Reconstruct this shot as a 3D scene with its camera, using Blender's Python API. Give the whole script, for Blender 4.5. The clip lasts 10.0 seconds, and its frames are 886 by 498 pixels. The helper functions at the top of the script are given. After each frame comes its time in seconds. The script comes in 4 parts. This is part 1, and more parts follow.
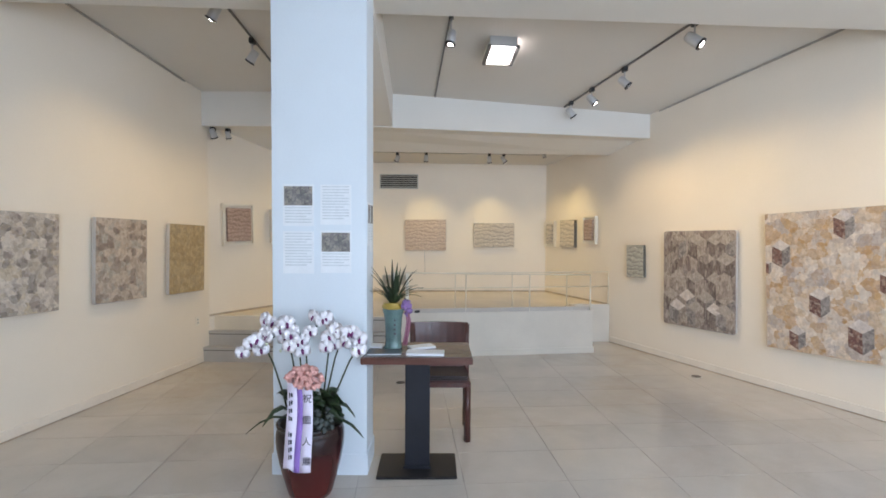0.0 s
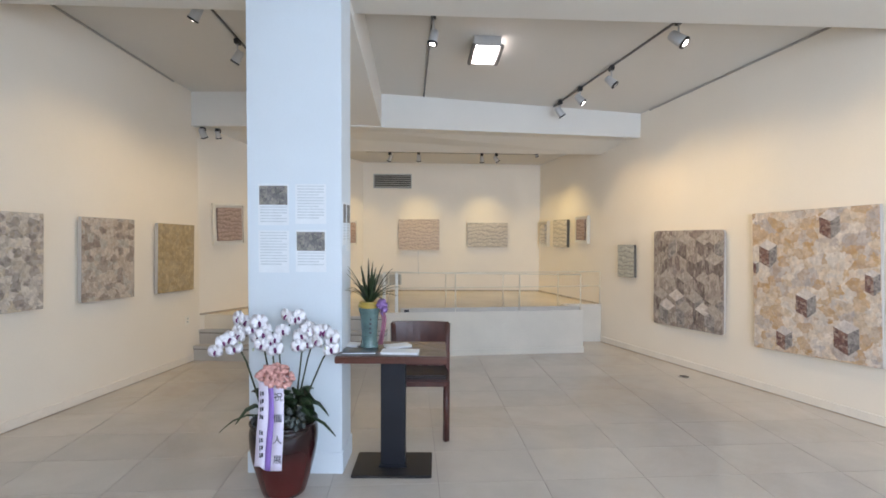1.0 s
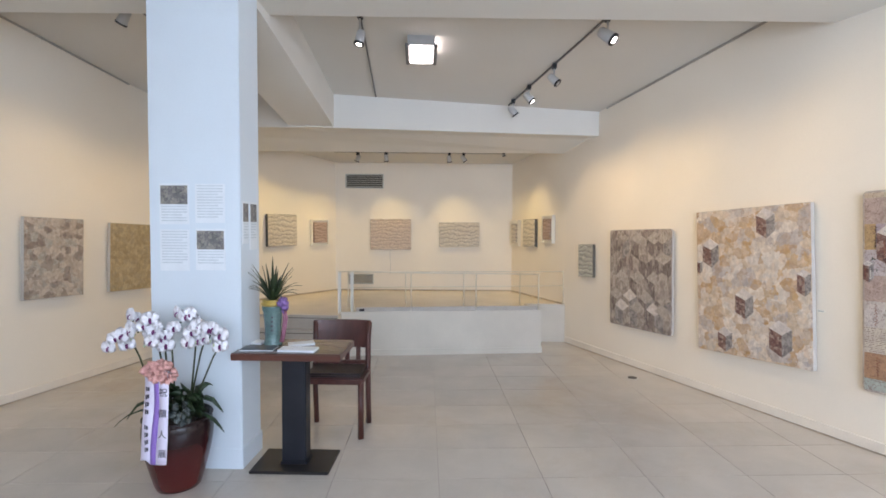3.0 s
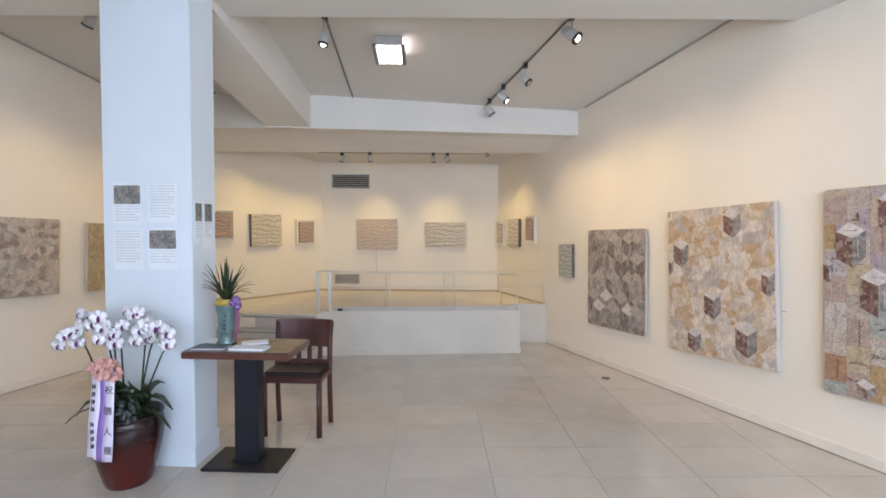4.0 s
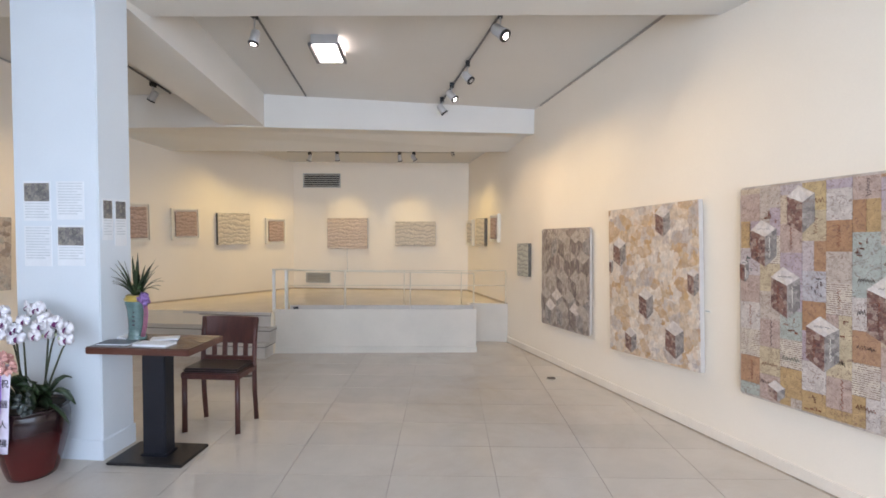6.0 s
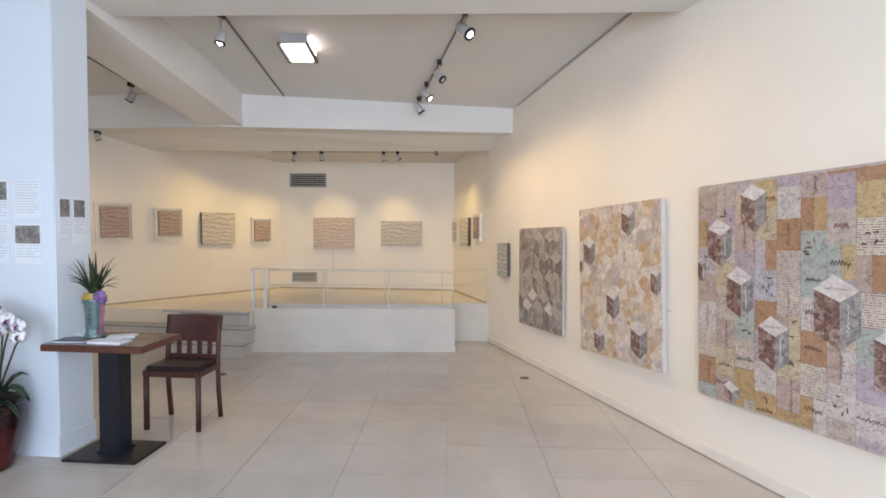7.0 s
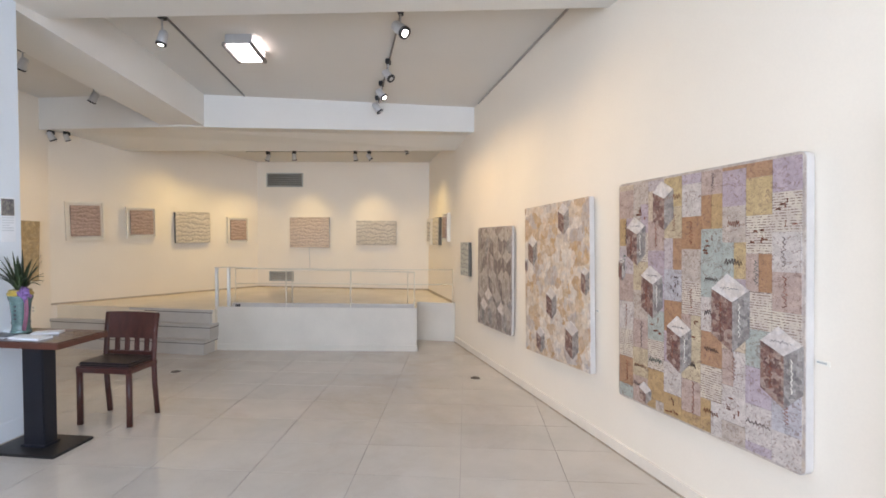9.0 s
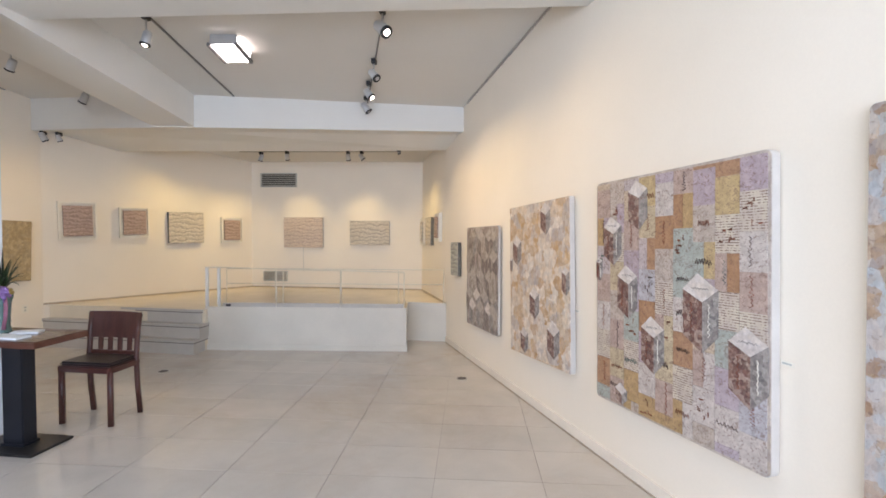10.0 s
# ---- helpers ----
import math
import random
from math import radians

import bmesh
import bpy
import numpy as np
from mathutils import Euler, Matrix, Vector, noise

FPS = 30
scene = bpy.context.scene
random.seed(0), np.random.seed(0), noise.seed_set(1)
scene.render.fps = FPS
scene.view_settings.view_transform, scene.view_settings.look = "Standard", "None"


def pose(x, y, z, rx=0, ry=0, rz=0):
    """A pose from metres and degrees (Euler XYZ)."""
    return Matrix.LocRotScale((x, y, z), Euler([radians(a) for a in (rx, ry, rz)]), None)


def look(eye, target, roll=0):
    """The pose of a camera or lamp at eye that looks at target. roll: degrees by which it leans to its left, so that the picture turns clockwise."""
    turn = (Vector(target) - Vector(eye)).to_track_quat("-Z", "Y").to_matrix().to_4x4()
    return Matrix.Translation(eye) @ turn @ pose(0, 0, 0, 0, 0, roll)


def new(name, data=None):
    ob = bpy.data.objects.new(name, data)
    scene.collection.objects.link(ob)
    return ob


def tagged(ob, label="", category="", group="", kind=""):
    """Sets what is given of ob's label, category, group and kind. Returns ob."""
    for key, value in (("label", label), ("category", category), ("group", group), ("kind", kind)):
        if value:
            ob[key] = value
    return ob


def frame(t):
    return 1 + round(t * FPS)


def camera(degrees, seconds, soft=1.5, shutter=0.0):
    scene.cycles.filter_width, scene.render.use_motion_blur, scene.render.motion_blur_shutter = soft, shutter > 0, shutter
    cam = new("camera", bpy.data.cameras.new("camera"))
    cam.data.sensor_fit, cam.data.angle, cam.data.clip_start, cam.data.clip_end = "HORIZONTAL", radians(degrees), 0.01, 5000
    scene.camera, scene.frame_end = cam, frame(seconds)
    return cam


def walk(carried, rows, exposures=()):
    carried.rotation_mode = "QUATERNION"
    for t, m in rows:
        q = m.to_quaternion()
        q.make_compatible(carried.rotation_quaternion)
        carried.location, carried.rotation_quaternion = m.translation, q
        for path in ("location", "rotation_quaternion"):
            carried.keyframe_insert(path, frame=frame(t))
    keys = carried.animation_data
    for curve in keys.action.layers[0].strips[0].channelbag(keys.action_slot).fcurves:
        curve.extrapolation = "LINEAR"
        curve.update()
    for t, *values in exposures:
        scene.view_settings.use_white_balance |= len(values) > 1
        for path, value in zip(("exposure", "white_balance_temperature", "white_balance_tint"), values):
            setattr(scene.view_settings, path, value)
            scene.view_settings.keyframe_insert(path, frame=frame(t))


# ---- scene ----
cam = camera(84.71, 10.0, 1.7)
ROWS = [
    (0.0, 0.0000, 0.0000, 1.4787, -0.000, -2.236, -0.361),
    (0.5, 0.0567, -0.0021, 1.4777, 0.204, -2.243, -0.350),
    (1.0, 0.1784, -0.0028, 1.4765, 0.552, -2.257, -0.375),
    (1.5, 0.3438, -0.0027, 1.4754, 0.987, -2.259, -0.367),
    (2.0, 0.5258, -0.0013, 1.4744, 1.472, -2.251, -0.338),
    (2.5, 0.7102, 0.0016, 1.4739, 1.981, -2.256, -0.337),
    (4.0, 1.2445, 0.0214, 1.4684, 3.403, -2.203, -0.317),
    (4.5, 1.4025, 0.0317, 1.4671, 3.751, -2.194, -0.315),
    (5.0, 1.5668, 0.0431, 1.4649, 4.095, -2.209, -0.321),
    (5.5, 1.7403, 0.0564, 1.4619, 4.460, -2.215, -0.384),
    (7.0, 2.2357, 0.1063, 1.4487, 5.543, -2.155, -0.485),
    (7.5, 2.3955, 0.1249, 1.4464, 5.944, -2.135, -0.515),
    (8.0, 2.5571, 0.1443, 1.4445, 6.363, -2.120, -0.517),
    (8.5, 2.7138, 0.1633, 1.4433, 6.780, -2.118, -0.543),
    (9.0, 2.8485, 0.1827, 1.4424, 7.139, -2.140, -0.546),
    (9.5, 2.9500, 0.2004, 1.4420, 7.426, -2.133, -0.538),
    (10.0, 3.0210, 0.2160, 1.4409, 7.664, -2.119, -0.528),
]
walk(cam, [(t, pose(x, y, z, 90 + pitch, roll, yaw)) for t, x, y, z, yaw, pitch, roll in ROWS],
     ((0.0, 0.16, 6500, 26), (4.0, 0.17, 6600, 29), (10.0, 0.27, 6680, 30)))

# ---- world, lights ----
world = bpy.data.worlds.new("world")
scene.world = world
world.use_nodes = True
wn = world.node_tree
sky = wn.nodes.new("ShaderNodeTexSky")
sky.sky_type, sky.sun_disc, sky.sun_elevation, sky.sun_rotation = "NISHITA", False, radians(40), radians(200)
wn.links.new(sky.outputs[0], wn.nodes["Background"].inputs[0])
wn.nodes["Background"].inputs[1].default_value = 0.10

FRONT_POWER, SPOT_POWER, REAR_POWER, PANEL_GLOW = 195.0, 31.0, 36.0, 10.0


def lamp(name, kind, power, colour, m, size=0.1, size_y=None, cone=60, blend=1.0):
    data = bpy.data.lights.new(name, kind)
    data.energy, data.color = power, colour
    if kind == "AREA":
        data.shape, data.size, data.size_y = "RECTANGLE", size, size_y or size
    else:
        data.shadow_soft_size = size
        data.spot_size, data.spot_blend = radians(cone), blend
    ob = new(name, data)
    ob.matrix_world = m
    return ob


lamp("window_daylight", "AREA", FRONT_POWER, (0.60, 0.84, 1.0), look((3.1, -2.05, 1.8), (2.5, 4.0, 1.5)), 5.4, 2.4)


# ---- materials ----
def ramp_node(nt, stops, constant=False):
    n = nt.nodes.new("ShaderNodeValToRGB")
    n.color_ramp.interpolation = "CONSTANT" if constant else "LINEAR"
    els = n.color_ramp.elements
    while len(els) > 1:
        els.remove(els[-1])
    els[0].position, els[0].color = stops[0][0], (*stops[0][1], 1)
    for at, c in stops[1:]:
        els.new(at).color = (*c, 1)
    return n


def fresh(name):
    m = bpy.data.materials.new(name)
    m.use_nodes = True
    nt = m.node_tree
    return m, nt, nt.nodes["Principled BSDF"]


def coords(nt, scale=(1, 1, 1), turn=(0, 0, 0)):
    t = nt.nodes.new("ShaderNodeTexCoord")
    mp = nt.nodes.new("ShaderNodeMapping")
    mp.inputs["Scale"].default_value = scale
    mp.inputs["Rotation"].default_value = turn
    nt.links.new(t.outputs["Object"], mp.inputs[0])
    return mp.outputs[0]


def noise_node(nt, vec, scale, detail=4.0, rough=0.55, warp=0.0):
    n = nt.nodes.new("ShaderNodeTexNoise")
    n.inputs["Scale"].default_value, n.inputs["Detail"].default_value = scale, detail
    n.inputs["Roughness"].default_value, n.inputs["Distortion"].default_value = rough, warp
    nt.links.new(vec, n.inputs["Vector"])
    return n


def bumped(nt, p, height, strength, distance=0.01):
    b = nt.nodes.new("ShaderNodeBump")
    b.inputs["Strength"].default_value, b.inputs["Distance"].default_value = strength, distance
    nt.links.new(height, b.inputs["Height"])
    nt.links.new(b.outputs[0], p.inputs["Normal"])


def mixed(nt, kind, fac, a, b):
    n = nt.nodes.new("ShaderNodeMix")
    n.data_type, n.blend_type = "RGBA", kind
    for slot, v in ((0, fac), (6, a), (7, b)):
        if isinstance(v, bpy.types.NodeSocket):
            nt.links.new(v, n.inputs[slot])
        else:
            n.inputs[slot].default_value = v if slot == 0 else (*v, 1)
    return n.outputs[2]


def surface(name, base, rough=0.6, var=0.06, scale=3.0, grain=60.0, bump=0.1, metal=0.0, stretch=(1, 1, 1), coat=0.0, per_piece=0.0):
    m, nt, p = fresh(name)
    v = coords(nt, stretch)
    a, b = noise_node(nt, v, scale, 5), noise_node(nt, v, grain, 3)
    lo, hi = [c * (1 - var) for c in base], [min(1, c * (1 + var)) for c in base]
    big = ramp_node(nt, ((0.3, lo), (0.7, hi)))
    nt.links.new(a.outputs[0], big.inputs[0])
    fine = ramp_node(nt, ((0.25, [1 - var] * 3), (0.75, [1, 1, 1])))
    nt.links.new(b.outputs[0], fine.inputs[0])
    col = mixed(nt, "MULTIPLY", 1.0, big.outputs[0], fine.outputs[0])
    if per_piece:
        info = nt.nodes.new("ShaderNodeObjectInfo")
        tone = ramp_node(nt, ((0, [1 - per_piece] * 3), (1, [1, 1, 1])))
        nt.links.new(info.outputs["Random"], tone.inputs[0])
        col = mixed(nt, "MULTIPLY", 1.0, col, tone.outputs[0])
    nt.links.new(col, p.inputs["Base Color"])
    rr = nt.nodes.new("ShaderNodeMapRange")
    rr.inputs["To Min"].default_value, rr.inputs["To Max"].default_value = rough * 0.82, min(1, rough * 1.18)
    nt.links.new(a.outputs[0], rr.inputs[0])
    nt.links.new(rr.outputs[0], p.inputs["Roughness"])
    p.inputs["Metallic"].default_value, p.inputs["Coat Weight"].default_value = metal, coat
    bumped(nt, p, b.outputs[0], bump, 0.004)
    return m


def painted(name, palette, scale=6.0, warp=0.8, brush=34.0, dark=(0.2, 0.14, 0.14), marks=0.5, stretch=(1, 1, 1), bump=0.5):
    """Oil paint: soft-edged touches of a few colours, streaked by the brush and crossed by darker marks."""
    m, nt, p = fresh(name)
    v = coords(nt, stretch)
    drift = noise_node(nt, v, scale * 1.5, 6, 0.65)
    push = nt.nodes.new("ShaderNodeVectorMath")
    push.operation = "MULTIPLY_ADD"
    push.inputs[1].default_value = [1.4 * warp / scale] * 3
    nt.links.new(drift.outputs["Color"], push.inputs[0])
    nt.links.new(v, push.inputs[2])
    n = len(palette)
    layers = []
    for k, blend in ((1.0, 0.35), (2.1, 0.5)):
        cell = nt.nodes.new("ShaderNodeTexVoronoi")
        cell.inputs["Scale"].default_value, cell.inputs["Randomness"].default_value = scale * k, 0.75 + 0.25 * blend
        nt.links.new(push.outputs[0], cell.inputs["Vector"])
        cut = nt.nodes.new("ShaderNodeSeparateColor")
        nt.links.new(cell.outputs["Color"], cut.inputs[0])
        tone = ramp_node(nt, [(i / n, c) for i, c in enumerate(palette)], k < 2)
        nt.links.new(cut.outputs[0], tone.inputs[0])
        layers.append(tone.outputs[0])
    col = mixed(nt, "MIX", 0.42, layers[0], layers[1])
    streak = noise_node(nt, coords(nt, (stretch[0], stretch[1], stretch[2] * 0.6), (0, 0.35, 0)), brush, 6, 0.7, 0.5)
    light = ramp_node(nt, ((0.3, (0.74, 0.72, 0.71)), (0.68, (1.14, 1.12, 1.10))))
    nt.links.new(streak.outputs[0], light.inputs[0])
    col = mixed(nt, "MULTIPLY", 1.0, col, light.outputs[0])
    mark = noise_node(nt, v, scale * 2.6, 4, 0.7, 1.0)
    edge = ramp_node(nt, ((0.58, (0, 0, 0)), (0.66, (marks, marks, marks))))
    nt.links.new(mark.outputs[0], edge.inputs[0])
    col = mixed(nt, "MIX", edge.outputs[0], col, dark)
    nt.links.new(col, p.inputs["Base Color"])
    p.inputs["Roughness"].default_value = 0.55
    bumped(nt, p, streak.outputs[0], bump, 0.006)
    return m


def patches(name, palette):
    """Paint on separate patches: each patch takes one colour of the palette, with streaks over it."""
    m, nt, p = fresh(name)
    geo = nt.nodes.new("ShaderNodeNewGeometry")
    tone = ramp_node(nt, [(i / len(palette), c) for i, c in enumerate(palette)], True)
    nt.links.new(geo.outputs["Random Per Island"], tone.inputs[0])
    v = coords(nt)
    streak = noise_node(nt, v, 24, 7, 0.75, 0.6)
    light = ramp_node(nt, ((0.30, (0.72, 0.69, 0.67)), (0.66, (1.16, 1.15, 1.14))))
    nt.links.new(streak.outputs[0], light.inputs[0])
    col = mixed(nt, "MULTIPLY", 1.0, tone.outputs[0], light.outputs[0])
    mark = noise_node(nt, v, 40, 5, 0.75, 1.6)
    edge = ramp_node(nt, ((0.53, (0, 0, 0)), (0.60, (0.66, 0.66, 0.66))))
    nt.links.new(mark.outputs[0], edge.inputs[0])
    col = mixed(nt, "MIX", edge.outputs[0], col, (0.19, 0.10, 0.08))
    nt.links.new(col, p.inputs["Base Color"])
    p.inputs["Roughness"].default_value = 0.55
    bumped(nt, p, streak.outputs[0], 0.4, 0.005)
    return m


def waved(name, light, dark, scale=16.0):
    """Clay-like relief of wandering level ridges."""
    m, nt, p = fresh(name)
    v = coords(nt)
    w = nt.nodes.new("ShaderNodeTexWave")
    w.bands_direction = "Z"
    w.inputs["Scale"].default_value, w.inputs["Distortion"].default_value = scale * 0.72, 8.0
    w.inputs["Detail"].default_value, w.inputs["Detail Scale"].default_value = 4.0, 1.4
    nt.links.new(v, w.inputs["Vector"])
    n = noise_node(nt, v, 40, 5)
    tone = ramp_node(nt, ((0.0, dark), (0.38, light), (1.0, light)))
    nt.links.new(w.outputs[1], tone.inputs[0])
    fleck = ramp_node(nt, ((0.3, (0.72, 0.70, 0.68)), (0.7, (1.08, 1.06, 1.05))))
    nt.links.new(n.outputs[0], fleck.inputs[0])
    nt.links.new(mixed(nt, "MULTIPLY", 1.0, tone.outputs[0], fleck.outputs[0]), p.inputs["Base Color"])
    p.inputs["Roughness"].default_value = 0.75
    bumped(nt, p, w.outputs[1], 0.5, 0.01)
    return m


def glowing(name, colour, strength):
    m, nt, p = fresh(name)
    p.inputs["Base Color"].default_value = (0.9, 0.9, 0.88, 1)
    p.inputs["Emission Color"].default_value = (*colour, 1)
    p.inputs["Emission Strength"].default_value = strength
    return m


def glassy(name, tint=(0.93, 0.97, 0.95)):
    m, nt, p = fresh(name)
    p.inputs["Base Color"].default_value = (*tint, 1)
    p.inputs["Roughness"].default_value = 0.02
    p.inputs["Transmission Weight"].default_value = 1.0
    p.inputs["IOR"].default_value = 1.03
    return m


WALL = surface("wall_paint", (0.885, 0.79, 0.665), 0.75, 0.025, 1.2, 90, 0.06)
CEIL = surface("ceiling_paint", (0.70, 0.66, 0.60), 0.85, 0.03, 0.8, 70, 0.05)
BEAM = surface("beam_paint", (0.77, 0.74, 0.685), 0.7, 0.025, 1.5, 80, 0.05)
PILLAR = surface("pillar_paint", (0.71, 0.77, 0.82), 0.6, 0.025, 1.8, 80, 0.07)
SKIRT = surface("skirting_paint", (0.86, 0.77, 0.66), 0.5, 0.05, 5, 60, 0.05)


def stone_floor():
    """Polished stone: tone by tile, clouds and brownish wear over the whole floor, fine speckle, uneven polish."""
    m, nt, p = fresh("floor_stone")
    v = nt.nodes.new("ShaderNodeNewGeometry").outputs["Position"]
    cloud, wear, speck = noise_node(nt, v, 2.4, 6, 0.6, 0.4), noise_node(nt, v, 0.75, 7, 0.68, 0.6), noise_node(nt, v, 130, 3)
    base = ramp_node(nt, ((0.3, (0.57, 0.525, 0.465)), (0.7, (0.66, 0.60, 0.53))))
    nt.links.new(cloud.outputs[0], base.inputs[0])
    worn = ramp_node(nt, ((0.50, (0, 0, 0)), (0.72, (0.55, 0.55, 0.55))))
    nt.links.new(wear.outputs[0], worn.inputs[0])
    col = mixed(nt, "MIX", worn.outputs[0], base.outputs[0], (0.50, 0.40, 0.30))
    fine = ramp_node(nt, ((0.3, (0.93, 0.93, 0.93)), (0.7, (1, 1, 1))))
    nt.links.new(speck.outputs[0], fine.inputs[0])
    col = mixed(nt, "MULTIPLY", 1.0, col, fine.outputs[0])
    info = nt.nodes.new("ShaderNodeObjectInfo")
    tone = ramp_node(nt, ((0, (0.94, 0.94, 0.94)), (1, (1, 1, 1))))
    nt.links.new(info.outputs["Random"], tone.inputs[0])
    nt.links.new(mixed(nt, "MULTIPLY", 1.0, col, tone.outputs[0]), p.inputs["Base Color"])
    rr = nt.nodes.new("ShaderNodeMapRange")
    rr.inputs["To Min"].default_value, rr.inputs["To Max"].default_value = 0.05, 0.16
    nt.links.new(cloud.outputs[0], rr.inputs[0])
    nt.links.new(rr.outputs[0], p.inputs["Roughness"])
    bumped(nt, p, cloud.outputs[0], 0.04, 0.01)
    return m


STONE = stone_floor()
JOINT = surface("floor_joint", (0.42, 0.37, 0.32), 0.8, 0.1, 8, 90, 0.1)
PLATFORM = surface("platform_floor", (0.80, 0.70, 0.55), 0.25, 0.06, 2, 80, 0.03)
REAR_SEAM = surface("pale_brown_edge", (0.52, 0.42, 0.31), 0.6, 0.2, 6, 60, 0.1)
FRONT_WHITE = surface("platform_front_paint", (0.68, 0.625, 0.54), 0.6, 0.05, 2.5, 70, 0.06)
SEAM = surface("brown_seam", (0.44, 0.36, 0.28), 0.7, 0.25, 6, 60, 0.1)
MOULD = surface("picture_moulding", (0.46, 0.42, 0.37), 0.5, 0.1, 8, 70, 0.05)
STEP = surface("step_stone", (0.52, 0.48, 0.43), 0.4, 0.08, 4, 90, 0.05)
STEP_SHADE = surface("step_shade", (0.17, 0.155, 0.14), 0.6, 0.1, 5, 60, 0.1)
WOOD = surface("table_wood", (0.115, 0.036, 0.022), 0.32, 0.28, 3, 40, 0.08, stretch=(1, 9, 9), coat=0.2)
WOOD_TOP = surface("table_top_wood", (0.095, 0.052, 0.040), 0.27, 0.22, 3, 36, 0.05, stretch=(1, 8, 8), coat=0.3)
CHAIR_WOOD = surface("chair_wood", (0.085, 0.026, 0.020), 0.36, 0.3, 4, 50, 0.08, stretch=(6, 6, 1), coat=0.15)
LEATHER = surface("seat_leather", (0.028, 0.018, 0.018), 0.4, 0.2, 8, 120, 0.25)
IRON = surface("table_iron", (0.016, 0.018, 0.026), 0.42, 0.2, 5, 140, 0.15, metal=0.3)
PLATE = surface("base_plate_iron", (0.035, 0.032, 0.032), 0.38, 0.2, 6, 150, 0.12, metal=0.4)


def glazed_pot():
    """Red glaze that runs into a blackish one round the shoulder, with an uneven border."""
    m, nt, p = fresh("pot_glaze")
    v = coords(nt)
    cut = nt.nodes.new("ShaderNodeSeparateXYZ")
    nt.links.new(v, cut.inputs[0])
    n = noise_node(nt, v, 7, 5)
    add = nt.nodes.new("ShaderNodeMath")
    add.operation = "MULTIPLY_ADD"
    add.inputs[1].default_value = 0.08
    nt.links.new(n.outputs[0], add.inputs[0])
    nt.links.new(cut.outputs[2], add.inputs[2])
    tone = ramp_node(nt, ((0.10, (0.088, 0.011, 0.010)), (0.26, (0.060, 0.009, 0.009)), (0.345, (0.020, 0.006, 0.007)), (0.5, (0.008, 0.004, 0.005))))
    nt.links.new(add.outputs[0], tone.inputs[0])
    nt.links.new(tone.outputs[0], p.inputs["Base Color"])
    p.inputs["Roughness"].default_value = 0.16
    bumped(nt, p, n.outputs[0], 0.08, 0.004)
    return m


POT = glazed_pot()
SOIL = surface("bark_soil", (0.05, 0.035, 0.022), 0.95, 0.5, 30, 120, 0.8)
LEAF = surface("orchid_leaf", (0.026, 0.058, 0.020), 0.45, 0.35, 9, 60, 0.1, per_piece=0.4)
FERN = surface("grey_foliage", (0.085, 0.105, 0.10), 0.7, 0.35, 14, 90, 0.2)
STEM = surface("flower_stem", (0.045, 0.06, 0.022), 0.5, 0.3, 12, 60, 0.1)
PETAL = surface("white_petal", (0.90, 0.88, 0.92), 0.5, 0.06, 14, 80, 0.1)
LIP = surface("purple_lip", (0.20, 0.03, 0.15), 0.5, 0.3, 30, 90, 0.1)
BUD = surface("flower_bud", (0.55, 0.60, 0.42), 0.5, 0.2, 20, 60, 0.1)
RIBBON = surface("white_satin", (0.78, 0.72, 0.86), 0.38, 0.06, 8, 120, 0.05)
RIBBON_MID = surface("violet_satin", (0.30, 0.17, 0.55), 0.38, 0.1, 8, 120, 0.05)
BOW = surface("pink_tulle", (0.92, 0.45, 0.40), 0.55, 0.2, 22, 90, 0.3)
INK = surface("black_ink", (0.03, 0.025, 0.04), 0.7, 0.1, 10, 60, 0.0)
VASE = surface("celadon_glaze", (0.12, 0.21, 0.20), 0.22, 0.25, 10, 70, 0.15, coat=0.4)
VASE_RIM = surface("ochre_glaze", (0.44, 0.30, 0.05), 0.3, 0.2, 12, 70, 0.1, coat=0.3)
SPIKE = surface("strap_leaf", (0.05, 0.085, 0.035), 0.42, 0.35, 9, 60, 0.1, per_piece=0.5)
LILAC = surface("lilac_flower", (0.30, 0.17, 0.42), 0.5, 0.25, 18, 80, 0.1)
MAUVE = surface("mauve_ribbon", (0.42, 0.16, 0.24), 0.45, 0.2, 14, 80, 0.05)
PAPER = surface("printed_paper", (0.80, 0.83, 0.86), 0.55, 0.04, 7, 90, 0.03)
COVER = surface("book_cover_dark", (0.09, 0.11, 0.13), 0.3, 0.35, 14, 60, 0.03)
TEXT = surface("grey_print", (0.64, 0.68, 0.71), 0.6, 0.08, 20, 60, 0.0)
CANVAS_EDGE = surface("canvas_edge", (0.62, 0.58, 0.54), 0.7, 0.06, 9, 160, 0.2)
DARK_EDGE = surface("dark_panel_edge", (0.15, 0.14, 0.12), 0.7, 0.15, 12, 120, 0.2)
FRAME_WHITE = surface("white_frame", (0.88, 0.81, 0.69), 0.5, 0.04, 6, 70, 0.05)
STEEL = surface("rail_steel", (0.74, 0.70, 0.60), 0.4, 0.08, 6, 90, 0.05, metal=0.25)
RAIL_WHITE = surface("rail_white", (0.78, 0.78, 0.74), 0.45, 0.05, 6, 70, 0.05)
BLACK = surface("black_plastic", (0.02, 0.02, 0.022), 0.45, 0.2, 8, 90, 0.1)
LAMP_BODY = surface("lamp_grey", (0.55, 0.55, 0.55), 0.4, 0.06, 8, 80, 0.05, metal=0.2)
TRACK = surface("track_grey", (0.20, 0.19, 0.18), 0.5, 0.1, 8, 80, 0.05)
GRILLE = surface("grille_metal", (0.50, 0.49, 0.45), 0.45, 0.08, 8, 80, 0.05)
